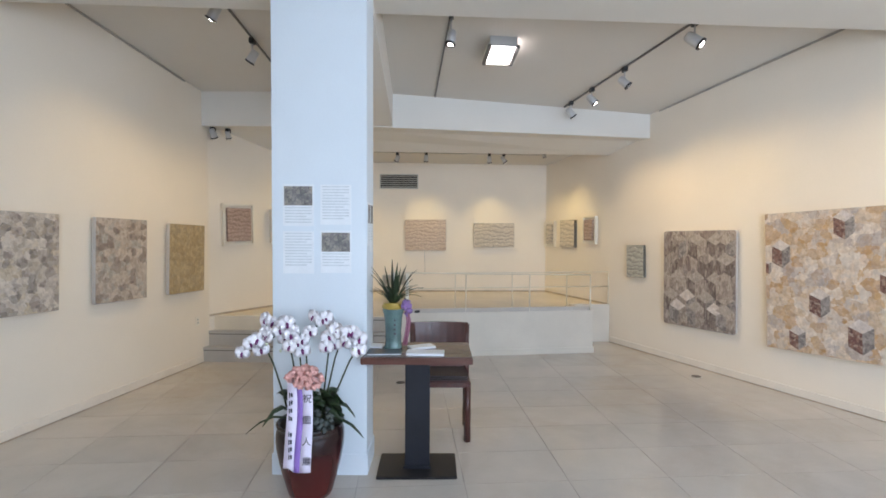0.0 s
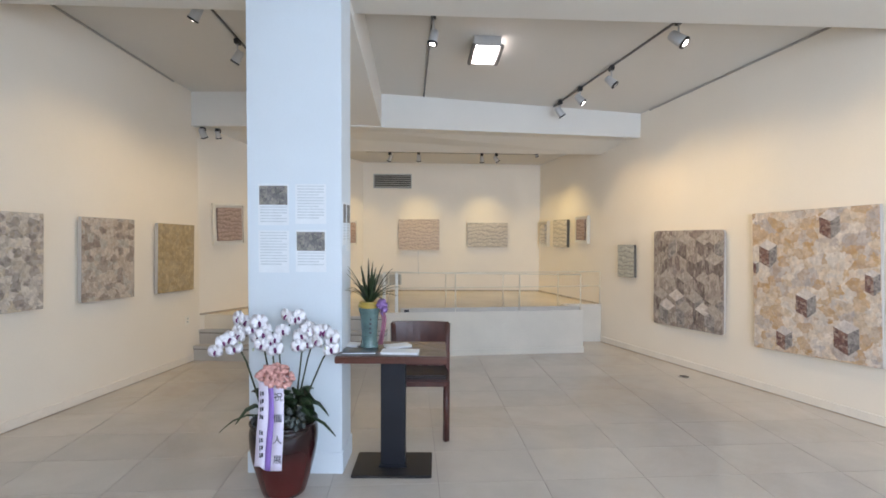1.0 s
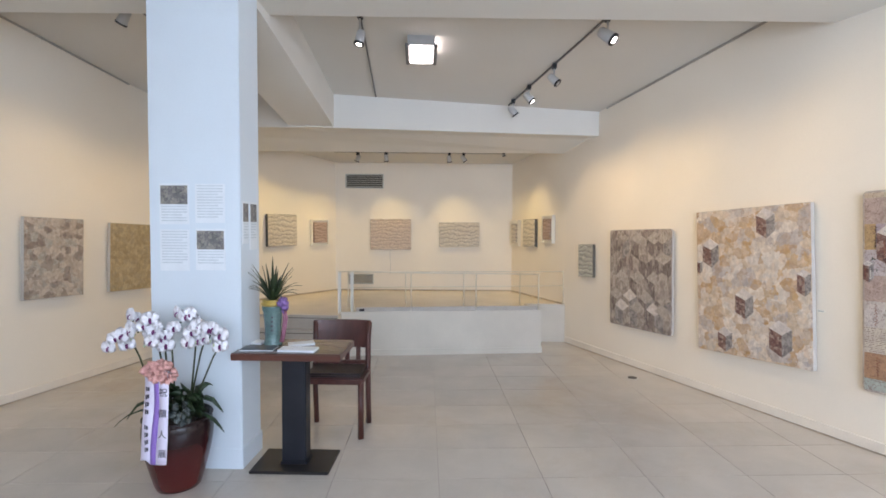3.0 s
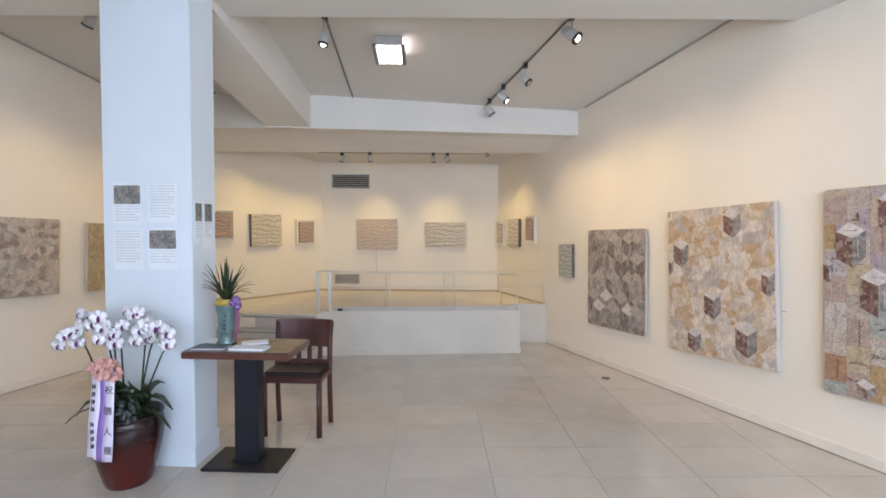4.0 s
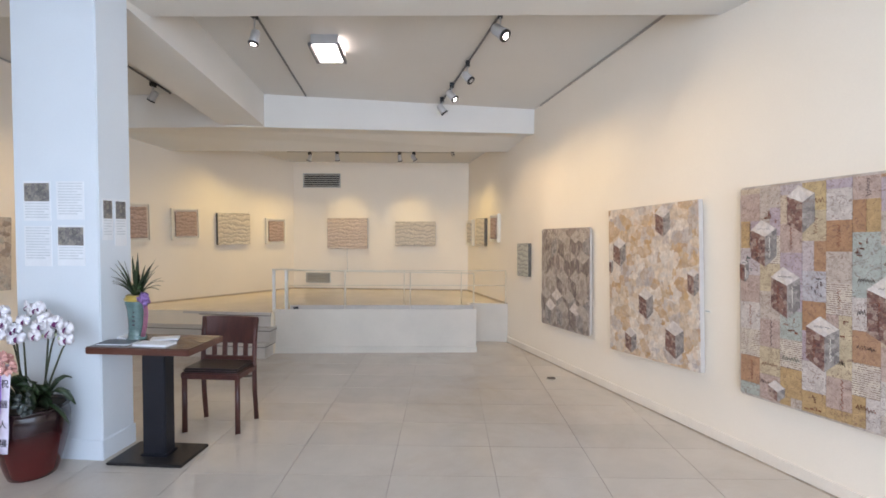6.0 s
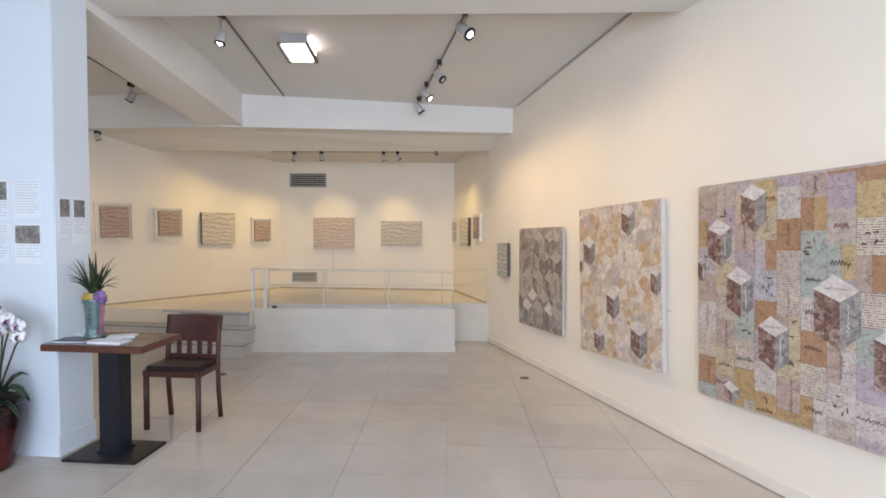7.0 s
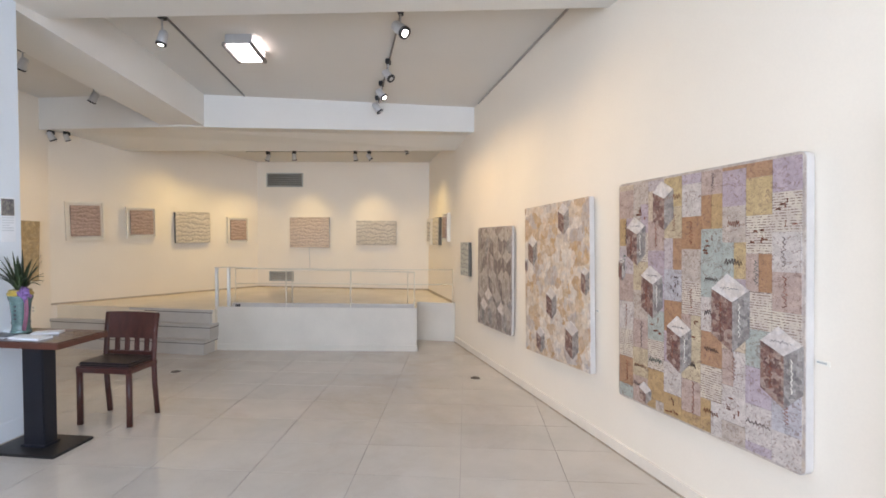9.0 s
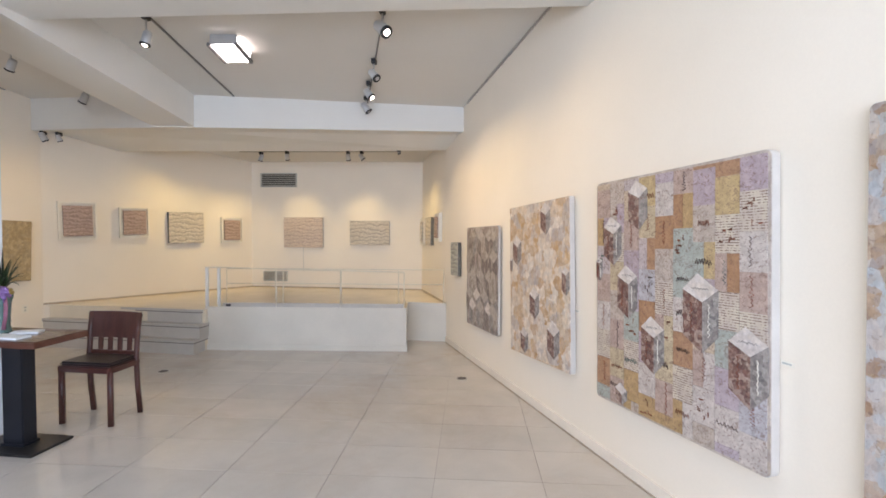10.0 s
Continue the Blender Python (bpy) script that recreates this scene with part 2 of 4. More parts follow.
GRILLE_DARK = surface("grille_shadow_box", (0.06, 0.06, 0.055), 0.8, 0.1, 8, 80, 0.05)
DRAIN_DARK = surface("drain_brown", (0.10, 0.085, 0.07), 0.7, 0.2, 12, 80, 0.1)
GLOW_PANEL = glowing("lit_diffuser", (1.0, 0.98, 0.92), PANEL_GLOW)
GLOW_SIDE = glowing("side_leak_glow", (1.0, 0.98, 0.90), 6.0)
GLOW_BULB = glowing("lit_bulb", (1.0, 0.93, 0.80), 30.0)
GLASS = glassy("window_glass")
STREET = surface("outside_paving", (0.35, 0.36, 0.37), 0.8, 0.15, 1, 40, 0.2)
ALU = surface("window_aluminium", (0.45, 0.46, 0.47), 0.4, 0.06, 6, 80, 0.05, metal=0.6)

P_GREY = ((0.22, 0.19, 0.17), (0.52, 0.46, 0.39), (0.70, 0.64, 0.56), (0.34, 0.28, 0.25), (0.60, 0.50, 0.36), (0.66, 0.60, 0.54))
ART_L1 = painted("art_grey_leaves", P_GREY, 17, 0.5, 30, (0.20, 0.17, 0.16), 0.45)
ART_L2 = painted("art_brown_leaves", ((0.24, 0.18, 0.15), (0.52, 0.42, 0.34), (0.44, 0.42, 0.38), (0.62, 0.53, 0.45), (0.30, 0.24, 0.20), (0.56, 0.48, 0.40)), 17, 0.5, 30, (0.22, 0.17, 0.15), 0.4)
ART_L3 = painted("art_ochre", ((0.38, 0.28, 0.15), (0.48, 0.36, 0.20), (0.42, 0.33, 0.21), (0.54, 0.42, 0.25)), 22, 0.6, 46, (0.32, 0.24, 0.14), 0.4)
ART_R1 = painted("art_grey_brown", ((0.18, 0.13, 0.12), (0.46, 0.39, 0.34), (0.29, 0.25, 0.24), (0.54, 0.47, 0.41)), 20, 0.6, 44, (0.13, 0.08, 0.08), 0.5, (1, 1, 0.5))
ART_R2 = painted("art_ochre_clouds", ((0.50, 0.29, 0.13), (0.74, 0.66, 0.57), (0.50, 0.45, 0.43), (0.62, 0.48, 0.34), (0.78, 0.71, 0.63), (0.58, 0.37, 0.18), (0.44, 0.39, 0.38), (0.70, 0.58, 0.45), (0.52, 0.31, 0.14), (0.72, 0.64, 0.57)), 11.0, 0.7, 30, (0.34, 0.21, 0.17), 0.45)
ART_R3 = painted("art_patch_ground", ((0.48, 0.40, 0.32), (0.58, 0.51, 0.45), (0.44, 0.37, 0.33)), 12, 0.8, 36, (0.24, 0.16, 0.14), 0.45)
ART_R4 = painted("art_brown_field", ((0.30, 0.18, 0.12), (0.52, 0.40, 0.30), (0.50, 0.47, 0.46), (0.40, 0.25, 0.14), (0.44, 0.46, 0.48)), 14, 0.4, 40, (0.14, 0.08, 0.07), 0.5)
PATCH = patches("art_patches", ((0.52, 0.38, 0.20), (0.47, 0.39, 0.43), (0.49, 0.41, 0.35), (0.40, 0.22, 0.12), (0.39, 0.42, 0.38), (0.57, 0.51, 0.47), (0.47, 0.31, 0.15), (0.44, 0.35, 0.38), (0.54, 0.43, 0.32), (0.46, 0.44, 0.46), (0.47, 0.35, 0.30), (0.42, 0.24, 0.14), (0.50, 0.43, 0.43), (0.52, 0.42, 0.28)))


def dashed():
    """Cream paint covered with level rows of short dark dashes."""
    m, nt, p = fresh("art_dashes")
    v = coords(nt)
    b = nt.nodes.new("ShaderNodeTexWave")
    b.bands_direction = "Z"
    b.inputs["Scale"].default_value, b.inputs["Distortion"].default_value, b.inputs["Detail"].default_value = 27.0, 1.2, 2.0
    nt.links.new(v, b.inputs["Vector"])
    n = noise_node(nt, coords(nt, (1, 1, 0.6)), 84, 2)
    row = ramp_node(nt, ((0.22, (1, 1, 1)), (0.34, (0, 0, 0))))
    nt.links.new(b.outputs[1], row.inputs[0])
    gap = ramp_node(nt, ((0.44, (0, 0, 0)), (0.52, (1, 1, 1))))
    nt.links.new(n.outputs[0], gap.inputs[0])
    ink = mixed(nt, "MULTIPLY", 1.0, row.outputs[0], gap.outputs[0])
    ground = ramp_node(nt, ((0.35, (0.50, 0.41, 0.35)), (0.65, (0.62, 0.54, 0.43))))
    nt.links.new(noise_node(nt, v, 14, 5).outputs[0], ground.inputs[0])
    nt.links.new(mixed(nt, "MIX", ink, ground.outputs[0], (0.20, 0.12, 0.10)), p.inputs["Base Color"])
    p.inputs["Roughness"].default_value = 0.55
    bumped(nt, p, n.outputs[0], 0.3, 0.004)
    return m


SCRIPT = dashed()
TEAL_BRUSH = surface("teal_brushwork", (0.13, 0.17, 0.15), 0.6, 0.4, 20, 80, 0.2)
CUBE_TOP = painted("art_cube_top", ((0.60, 0.55, 0.54), (0.74, 0.69, 0.66), (0.66, 0.59, 0.53)), 18, 0.5, 40, (0.40, 0.34, 0.33), 0.35)
CUBE_DARK = painted("art_cube_dark", ((0.10, 0.045, 0.04), (0.30, 0.17, 0.13), (0.17, 0.075, 0.065), (0.46, 0.36, 0.30), (0.22, 0.11, 0.09)), 46, 0.8, 60, (0.06, 0.035, 0.04), 0.6)
CUBE_UMBER = painted("art_cube_umber", ((0.10, 0.075, 0.07), (0.30, 0.25, 0.22), (0.16, 0.12, 0.11), (0.42, 0.37, 0.33), (0.20, 0.16, 0.15)), 40, 0.8, 60, (0.07, 0.05, 0.05), 0.55, (1, 1, 0.4))
CUBE_GREY = painted("art_cube_grey", ((0.15, 0.14, 0.14), (0.42, 0.39, 0.37), (0.26, 0.23, 0.22), (0.36, 0.33, 0.31)), 40, 0.8, 60, (0.10, 0.07, 0.07), 0.55)
CUBE_MAUVE = painted("art_cube_brown", ((0.24, 0.19, 0.17), (0.45, 0.38, 0.33), (0.31, 0.26, 0.23), (0.52, 0.46, 0.40)), 40, 0.8, 60, (0.13, 0.08, 0.08), 0.55, (1, 1, 0.5))
CUBE_PALE = painted("art_cube_pale", ((0.38, 0.34, 0.31), (0.52, 0.46, 0.42), (0.45, 0.39, 0.34)), 36, 0.8, 60, (0.26, 0.19, 0.18), 0.45)
RUST = surface("rust_brushwork", (0.30, 0.09, 0.045), 0.6, 0.4, 20, 80, 0.2)
SQUIGGLE = surface("dark_brushwork", (0.14, 0.08, 0.07), 0.6, 0.4, 20, 80, 0.2)
CLAY_ROSE = waved("relief_rose", (0.53, 0.385, 0.32), (0.38, 0.265, 0.225), 9)
CLAY_PALE = waved("relief_pale_rose", (0.70, 0.57, 0.47), (0.56, 0.43, 0.36), 8)
CLAY_GREY = waved("relief_grey", (0.68, 0.61, 0.52), (0.48, 0.43, 0.37), 7)
CLAY_GREEN = waved("relief_green_grey", (0.54, 0.53, 0.46), (0.38, 0.38, 0.34), 8)
PRINT = painted("printed_picture", ((0.10, 0.10, 0.10), (0.24, 0.23, 0.22), (0.38, 0.35, 0.30), (0.16, 0.15, 0.16)), 40, 0.6, 90, (0.04, 0.04, 0.05), 0.5, bump=0.0)


# ---- mesh helpers ----
def add_box(bm, lo, hi, m=None, bevel=0.0):
    made = bmesh.ops.create_cube(bm, size=1.0)["verts"]
    c = [(a + b) / 2 for a, b in zip(lo, hi)]
    s = [b - a for a, b in zip(lo, hi)]
    for v in made:
        v.co = Vector([v.co[i] * s[i] + c[i] for i in range(3)])
    if bevel:
        edges = list({e for v in made for e in v.link_edges})
        made = list({v for f in bmesh.ops.bevel(bm, geom=edges, offset=bevel, segments=2, affect="EDGES")["faces"] for v in f.verts} | {v for v in made if v.is_valid})
    if m is not None:
        bmesh.ops.transform(bm, matrix=m, verts=made)
    return bm


def box(lo, hi, m=None, bevel=0.0):
    return add_box(bmesh.new(), lo, hi, m, bevel)


def prism(points, z0, z1):
    """An upright block over a plan outline; z0 and z1 are heights or functions of x, y."""
    bm = bmesh.new()
    low = z0 if callable(z0) else (lambda x, y: z0)
    top = z1 if callable(z1) else (lambda x, y: z1)
    a = [bm.verts.new((x, y, low(x, y))) for x, y in points]
    b = [bm.verts.new((x, y, top(x, y))) for x, y in points]
    n = len(points)
    bm.faces.new(a[::-1]), bm.faces.new(b)
    for i in range(n):
        bm.faces.new((a[i], a[(i + 1) % n], b[(i + 1) % n], b[i]))
    bmesh.ops.recalc_face_normals(bm, faces=bm.faces)
    return bm


def lathe(profile, steps=40):
    bm = bmesh.new()
    rings = [[bm.verts.new((r * math.cos(6.28318 * i / steps), r * math.sin(6.28318 * i / steps), z)) for i in range(steps)] for r, z in profile]
    for a, b in zip(rings, rings[1:]):
        for i in range(steps):
            bm.faces.new((a[i], a[(i + 1) % steps], b[(i + 1) % steps], b[i]))
    bm.faces.new(rings[0][::-1]), bm.faces.new(rings[-1])
    for f in bm.faces:
        f.smooth = len(f.verts) == 4
    return bm


def add_tube(bm, pts, radius, sides=8, taper=1.0):
    pts = [Vector(p) for p in pts]
    rings = []
    for i, p in enumerate(pts):
        d = (pts[min(i + 1, len(pts) - 1)] - pts[max(i - 1, 0)]).normalized()
        u = d.cross(Vector((0.31, 0.95, 0.07)) if abs(d.y) < 0.9 else Vector((1, 0, 0))).normalized()
        w = d.cross(u)
        r = radius * (1 + (taper - 1) * i / (len(pts) - 1))
        rings.append([bm.verts.new(p + r * (math.cos(6.28318 * k / sides) * u + math.sin(6.28318 * k / sides) * w)) for k in range(sides)])
    for a, b in zip(rings, rings[1:]):
        for k in range(sides):
            f = bm.faces.new((a[k], a[(k + 1) % sides], b[(k + 1) % sides], b[k]))
            f.smooth = True
    bm.faces.new(rings[0][::-1]), bm.faces.new(rings[-1])
    return bm


def tube(pts, radius, sides=8, taper=1.0):
    return add_tube(bmesh.new(), pts, radius, sides, taper)


def add_blade(bm, pts, widths, side, thick=0.003, fold=0.0):
    """A leaf or a strip along pts, widths across it along side, with thickness and a fold along its middle."""
    side = Vector(side).normalized()
    rows = []
    for i, (p, w) in enumerate(zip(pts, widths)):
        p = Vector(p)
        d = (Vector(pts[min(i + 1, len(pts) - 1)]) - Vector(pts[max(i - 1, 0)])).normalized()
        n = side.cross(d).normalized()
        rows.append([bm.verts.new(p + side * w * k + n * (h + fold * w * abs(k))) for k, h in ((-1, 0), (0, thick), (1, 0), (0, -thick))])
    for a, b in zip(rows, rows[1:]):
        for k in range(4):
            bm.faces.new((a[k], a[(k + 1) % 4], b[(k + 1) % 4], b[k])).smooth = True
    bm.faces.new(rows[0][::-1]), bm.faces.new(rows[-1])
    return bm


def mesh_of(name, bm, material):
    bmesh.ops.recalc_face_normals(bm, faces=bm.faces)
    me = bpy.data.meshes.new(name)
    bm.to_mesh(me)
    bm.free()
    me.materials.append(material)
    return me


def part(name, bm, material, parent, label="", at=None):
    ob = new(name, bm if isinstance(bm, bpy.types.Mesh) else mesh_of(name, bm, material))
    ob.parent = parent
    if at is not None:
        ob.matrix_basis = at
    return tagged(ob, label)


def thing(name, label, category, m=None, group=""):
    ob = new(name)
    ob.empty_display_size = 0.1
    if m is not None:
        ob.matrix_basis = m
    return tagged(ob, label, category, group)


def solid(name, bm, material, label, category, kind="structure", m=None):
    ob = new(name, mesh_of(name, bm, material))
    if m is not None:
        ob.matrix_basis = m
    return tagged(ob, label, category, kind=kind)


# ---- plan ----
LEFT = ((-3.99, -2.1), (-2.63, 5.45))
REAR_LEFT = ((-2.63, 5.45), (-1.17, 7.74))
BACK = ((-1.17, 7.74), (1.66, 7.86))
REAR_RIGHT = ((1.66, 7.86), (2.228, 6.47))
RIGHT = ((2.228, 6.47), (6.16, -2.1))
TOP = 3.75
PLATFORM_Z = 0.49


def ceiling_z(x, y):
    return 3.03 - 0.16 * (max(y, 2.9) - 5.0)


def rear_soffit_z(x, y):
    front_y = 5.575 + 0.1607 * max(x + 0.80, 0.0)
    return 2.602 - 0.24 * (y - front_y)


def thick_line(a, b, inner, outer):
    """The four corners of a strip along a-b: inner and outer metres to the right-hand side of a-b."""
    d = Vector((b[0] - a[0], b[1] - a[1])).normalized()
    n = Vector((d.y, -d.x))
    return [(p[0] + n.x * o, p[1] + n.y * o) for p, o in ((a, inner), (b, inner), (b, outer), (a, outer))]


def wall_run(name, a, b, outer, label):
    return solid(name, prism(thick_line(a, b, 0, outer), -0.05, TOP), WALL, label, "wall")


wall_run("wall_left", *LEFT, -0.70, "cream painted side wall of the gallery hall")
wall_run("wall_rear_left", *REAR_LEFT, -0.32, "cream painted slanting wall beside the platform")
wall_run("wall_back", *BACK, -0.32, "cream painted end wall behind the platform")
wall_run("wall_rear_right", *REAR_RIGHT, -0.32, "cream painted short wall beside the platform")
wall_run("wall_right", *RIGHT, -0.70, "cream painted side wall with large paintings")

solid("ground", prism([(-60, -70), (60, -70), (60, 60), (-60, 60)], -0.30, -0.10), STREET, "grey paving outside the gallery", "ground")
solid("floor", prism([(-4.3, -2.35), (6.5, -2.35), (2.5, 6.6), (2.0, 8.1), (-1.5, 8.1), (-3.0, 5.7)], -0.09, -0.004), JOINT, "pale polished stone tile floor", "floor")
HALL = [(-4.3, -2.4), (6.5, -2.4), (4.25, 2.9), (-3.35, 2.9)]
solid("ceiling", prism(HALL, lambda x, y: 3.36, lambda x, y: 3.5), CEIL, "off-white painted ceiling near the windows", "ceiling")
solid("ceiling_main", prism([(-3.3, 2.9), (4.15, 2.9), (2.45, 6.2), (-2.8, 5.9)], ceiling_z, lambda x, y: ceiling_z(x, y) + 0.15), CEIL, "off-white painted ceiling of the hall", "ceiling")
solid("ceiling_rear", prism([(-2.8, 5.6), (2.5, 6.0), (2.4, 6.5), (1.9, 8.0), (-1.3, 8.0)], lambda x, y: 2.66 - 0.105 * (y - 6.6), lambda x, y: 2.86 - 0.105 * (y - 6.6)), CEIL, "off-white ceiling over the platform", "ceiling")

# beams
solid("cross_beam", prism([(-2.70, 5.36), (-0.80, 5.35), (2.50, 5.91), (2.38, 6.10), (-0.80, 5.58), (-2.70, 5.58)], lambda x, y: 2.6, lambda x, y: 3.4), BEAM, "white painted ceiling beam across the hall", "beam")
solid("rear_soffit", prism([(-2.75, 5.57), (-0.80, 5.575), (2.46, 6.10), (2.30, 6.54), (-2.45, 6.13)], lambda x, y: rear_soffit_z(x, y), lambda x, y: 3.2), BEAM, "white painted lowered soffit in front of the platform", "soffit")
solid("long_beam", prism([(-0.98, 3.05), (-0.46, 3.05), (-0.56, 5.41), (-1.05, 5.33)], lambda x, y: 2.93 - 0.137 * (y - 3.05), lambda x, y: 3.5), BEAM, "white painted lengthwise ceiling beam on the pillar", "beam")
solid("front_beam", prism([(-3.5, 2.86), (4.15, 2.86), (3.75, 3.66), (-3.3, 3.24)], 2.965, 3.6), BEAM, "white painted ceiling beam near the windows", "beam")

# window wall behind the camera
front = thing("window_front", "wide glazed shop front with aluminium mullions", "window")
front["kind"] = "structure"
part("window_frame", box((-4.1, -2.30, -0.05), (6.3, -2.12, 0.45)), ALU, front)
part("window_frame", box((-4.1, -2.30, 3.05), (6.3, -2.12, 3.75)), ALU, front)
for i in range(7):
    x = -4.05 + i * 1.7
    part("mullion", box((x, -2.28, 0.45), (x + 0.06, -2.14, 3.05)), ALU, front)
    if i < 6:
        pane = part("pane", box((x + 0.06, -2.215, 0.45), (x + 1.7, -2.205, 3.05)), GLASS, front)
        pane.visible_shadow = False

# platform, steps
PL_A, PL_B = (-0.55, 5.55), (1.83, 5.87)
platform = solid("platform", prism([(-0.52, 5.56), (1.81, 5.89), (1.70, 6.50), (2.228, 6.47), (1.66, 7.86), (-1.17, 7.74), (-2.62, 5.56), (-2.62, 5.50), (-0.52, 5.50)], -0.02, PLATFORM_Z), PLATFORM, "raised platform with a beige polished floor", "platform")
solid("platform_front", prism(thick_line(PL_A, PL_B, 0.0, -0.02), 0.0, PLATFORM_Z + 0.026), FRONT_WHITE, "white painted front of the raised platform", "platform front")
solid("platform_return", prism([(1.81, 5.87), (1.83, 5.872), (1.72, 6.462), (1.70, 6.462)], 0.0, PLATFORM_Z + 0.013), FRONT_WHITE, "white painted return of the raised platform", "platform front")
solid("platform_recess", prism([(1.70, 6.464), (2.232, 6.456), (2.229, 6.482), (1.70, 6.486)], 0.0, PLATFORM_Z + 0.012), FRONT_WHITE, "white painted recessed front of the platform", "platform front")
solid("platform_kerb", prism(thick_line((-0.36, 5.605), (1.80, 5.895), 0, -0.035), PLATFORM_Z - 0.005, PLATFORM_Z + 0.07), STEP, "grey metal kerb along the platform edge", "kerb")
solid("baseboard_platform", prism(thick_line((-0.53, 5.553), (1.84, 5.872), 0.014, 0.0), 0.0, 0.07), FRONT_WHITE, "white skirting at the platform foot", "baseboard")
END_X = (-0.515, -0.50, -0.545)
for i in range(3):
    y = 5.29 + 0.095 * i
    z = PLATFORM_Z * (i + 1) / 3 - (0.004 if i == 2 else 0)
    st = thing("step", "pale grey stone step with a painted shade line under the tread", "step", group="steps to the platform")
    st["kind"] = "structure"
    part("riser", prism([(-2.69, y + 0.06), (END_X[i] - 0.008, y), (END_X[i] - 0.008, 5.56), (-2.69, 5.56)], z - PLATFORM_Z / 3, z - 0.040), STEP, st)
    part("tread", prism([(-2.70, y + 0.05), (END_X[i], y - 0.01), (END_X[i], 5.57), (-2.70, 5.57)], z - 0.028, z), STEP, st)
    # Dark strip under the tread lip stands in for its shadow.
    part("tread_shade", prism([(-2.70, y + 0.055), (END_X[i] - 0.003, y - 0.004), (END_X[i] - 0.003, 5.56), (-2.70, 5.56)], z - 0.040, z - 0.028), STEP_SHADE, st)


def baseboard(name, a, b, z=0.0, h=0.075, mat=None):
    ob = solid(name, prism(thick_line(a, b, 0.0, 0.016), z, z + h), mat or SKIRT, "low painted skirting along the wall", "baseboard")
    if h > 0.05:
        # Brown strip holds floor-edge dirt plus the painted shadow gap under the skirting.
        part("floor_seam", prism(thick_line(a, b, 0.016, 0.024), z, z + 0.008), SEAM, ob, "brown seam of dirt and painted gap shadow on the floor")


def along(line, y):
    (x0, y0), (x1, y1) = line
    return (x0 + (x1 - x0) * (y - y0) / (y1 - y0), y)


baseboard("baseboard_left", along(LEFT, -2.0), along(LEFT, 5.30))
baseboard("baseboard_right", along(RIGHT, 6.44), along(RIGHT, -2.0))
# Brown tone of the rear skirtings includes their painted-in shadow line.
baseboard("baseboard_rear_left", *REAR_LEFT, PLATFORM_Z, 0.022, REAR_SEAM)
baseboard("baseboard_back", *BACK, PLATFORM_Z, 0.022, REAR_SEAM)
baseboard("baseboard_rear_right", *REAR_RIGHT, PLATFORM_Z, 0.022, REAR_SEAM)
solid("trim_left", prism(thick_line(along(LEFT, 3.1), along(LEFT, 5.1), 0.0, 0.014), lambda x, y: ceiling_z(x, y) - 0.018, lambda x, y: ceiling_z(x, y) - 0.005), MOULD, "thin picture moulding under the ceiling", "trim")
solid("trim_right", prism(thick_line(along(RIGHT, 5.78), along(RIGHT, 3.5), 0.0, 0.014), lambda x, y: ceiling_z(x, y) - 0.018, lambda x, y: ceiling_z(x, y) - 0.005), MOULD, "thin picture moulding under the ceiling", "trim")

# pillar
pillar = thing("pillar", "square white painted pillar with paper notices", "pillar")
pillar["kind"] = "structure"
part("shaft", box((-1.012, 2.875, 0.0), (-0.452, 3.15, 3.3), None, 0.006), PILLAR, pillar)
part("plinth", box((-1.020, 2.867, 0.0), (-0.444, 3.158, 0.13), None, 0.004), PILLAR, pillar)


# ---- things ----
def frame_on(line, x, y, z, tilt=0.0):
    """A pose on a wall: x runs along it to the right as seen from the hall, y points into the wall."""
    (x0, y0), (x1, y1) = line
    return pose(x, y, z, 0, tilt, math.degrees(math.atan2(y1 - y0, x1 - x0)))


def on_wall(line, p0, p1, b0, b1, t0, t1):
    """Pose, width and height of a picture between two plan points with these bottom and top heights."""
    w = math.hypot(p1[0] - p0[0], p1[1] - p0[1])
    h = ((t0 - b0) + (t1 - b1)) / 2
    tilt = -math.degrees(math.atan2(((b1 - b0) + (t1 - t0)) / 2, w))
    return frame_on(line, (p0[0] + p1[0]) / 2, (p0[1] + p1[1]) / 2, (b0 + b1 + t0 + t1) / 4, tilt), w, h


def rounded_plate(w, h, r, y0, y1, seg=5):
    pts = []
    for cx, cz, a0 in ((w / 2 - r, h / 2 - r, 0), (-w / 2 + r, h / 2 - r, 90), (-w / 2 + r, -h / 2 + r, 180), (w / 2 - r, -h / 2 + r, 270)):
        for i in range(seg + 1):
            a = radians(a0 + 90 * i / seg)
            pts.append((cx + r * math.cos(a), cz + r * math.sin(a)))
    bm = bmesh.new()
    f = [bm.verts.new((x, y0, z)) for x, z in pts]
    b = [bm.verts.new((x, y1, z)) for x, z in pts]
    bm.faces.new(f), bm.faces.new(b[::-1])
    for i in range(len(pts)):
        bm.faces.new((f[i], f[(i + 1) % len(pts)], b[(i + 1) % len(pts)], b[i]))
    return bm


def flat_poly(pts, y, depth=0.004):
    bm = bmesh.new()
    f = [bm.verts.new((x, y, z)) for x, z in pts]
    b = [bm.verts.new((x, y + depth, z)) for x, z in pts]
    bm.faces.new(f), bm.faces.new(b[::-1])
    for i in range(len(pts)):
        bm.faces.new((f[i], f[(i + 1) % len(pts)], b[(i + 1) % len(pts)], b[i]))
    return bm


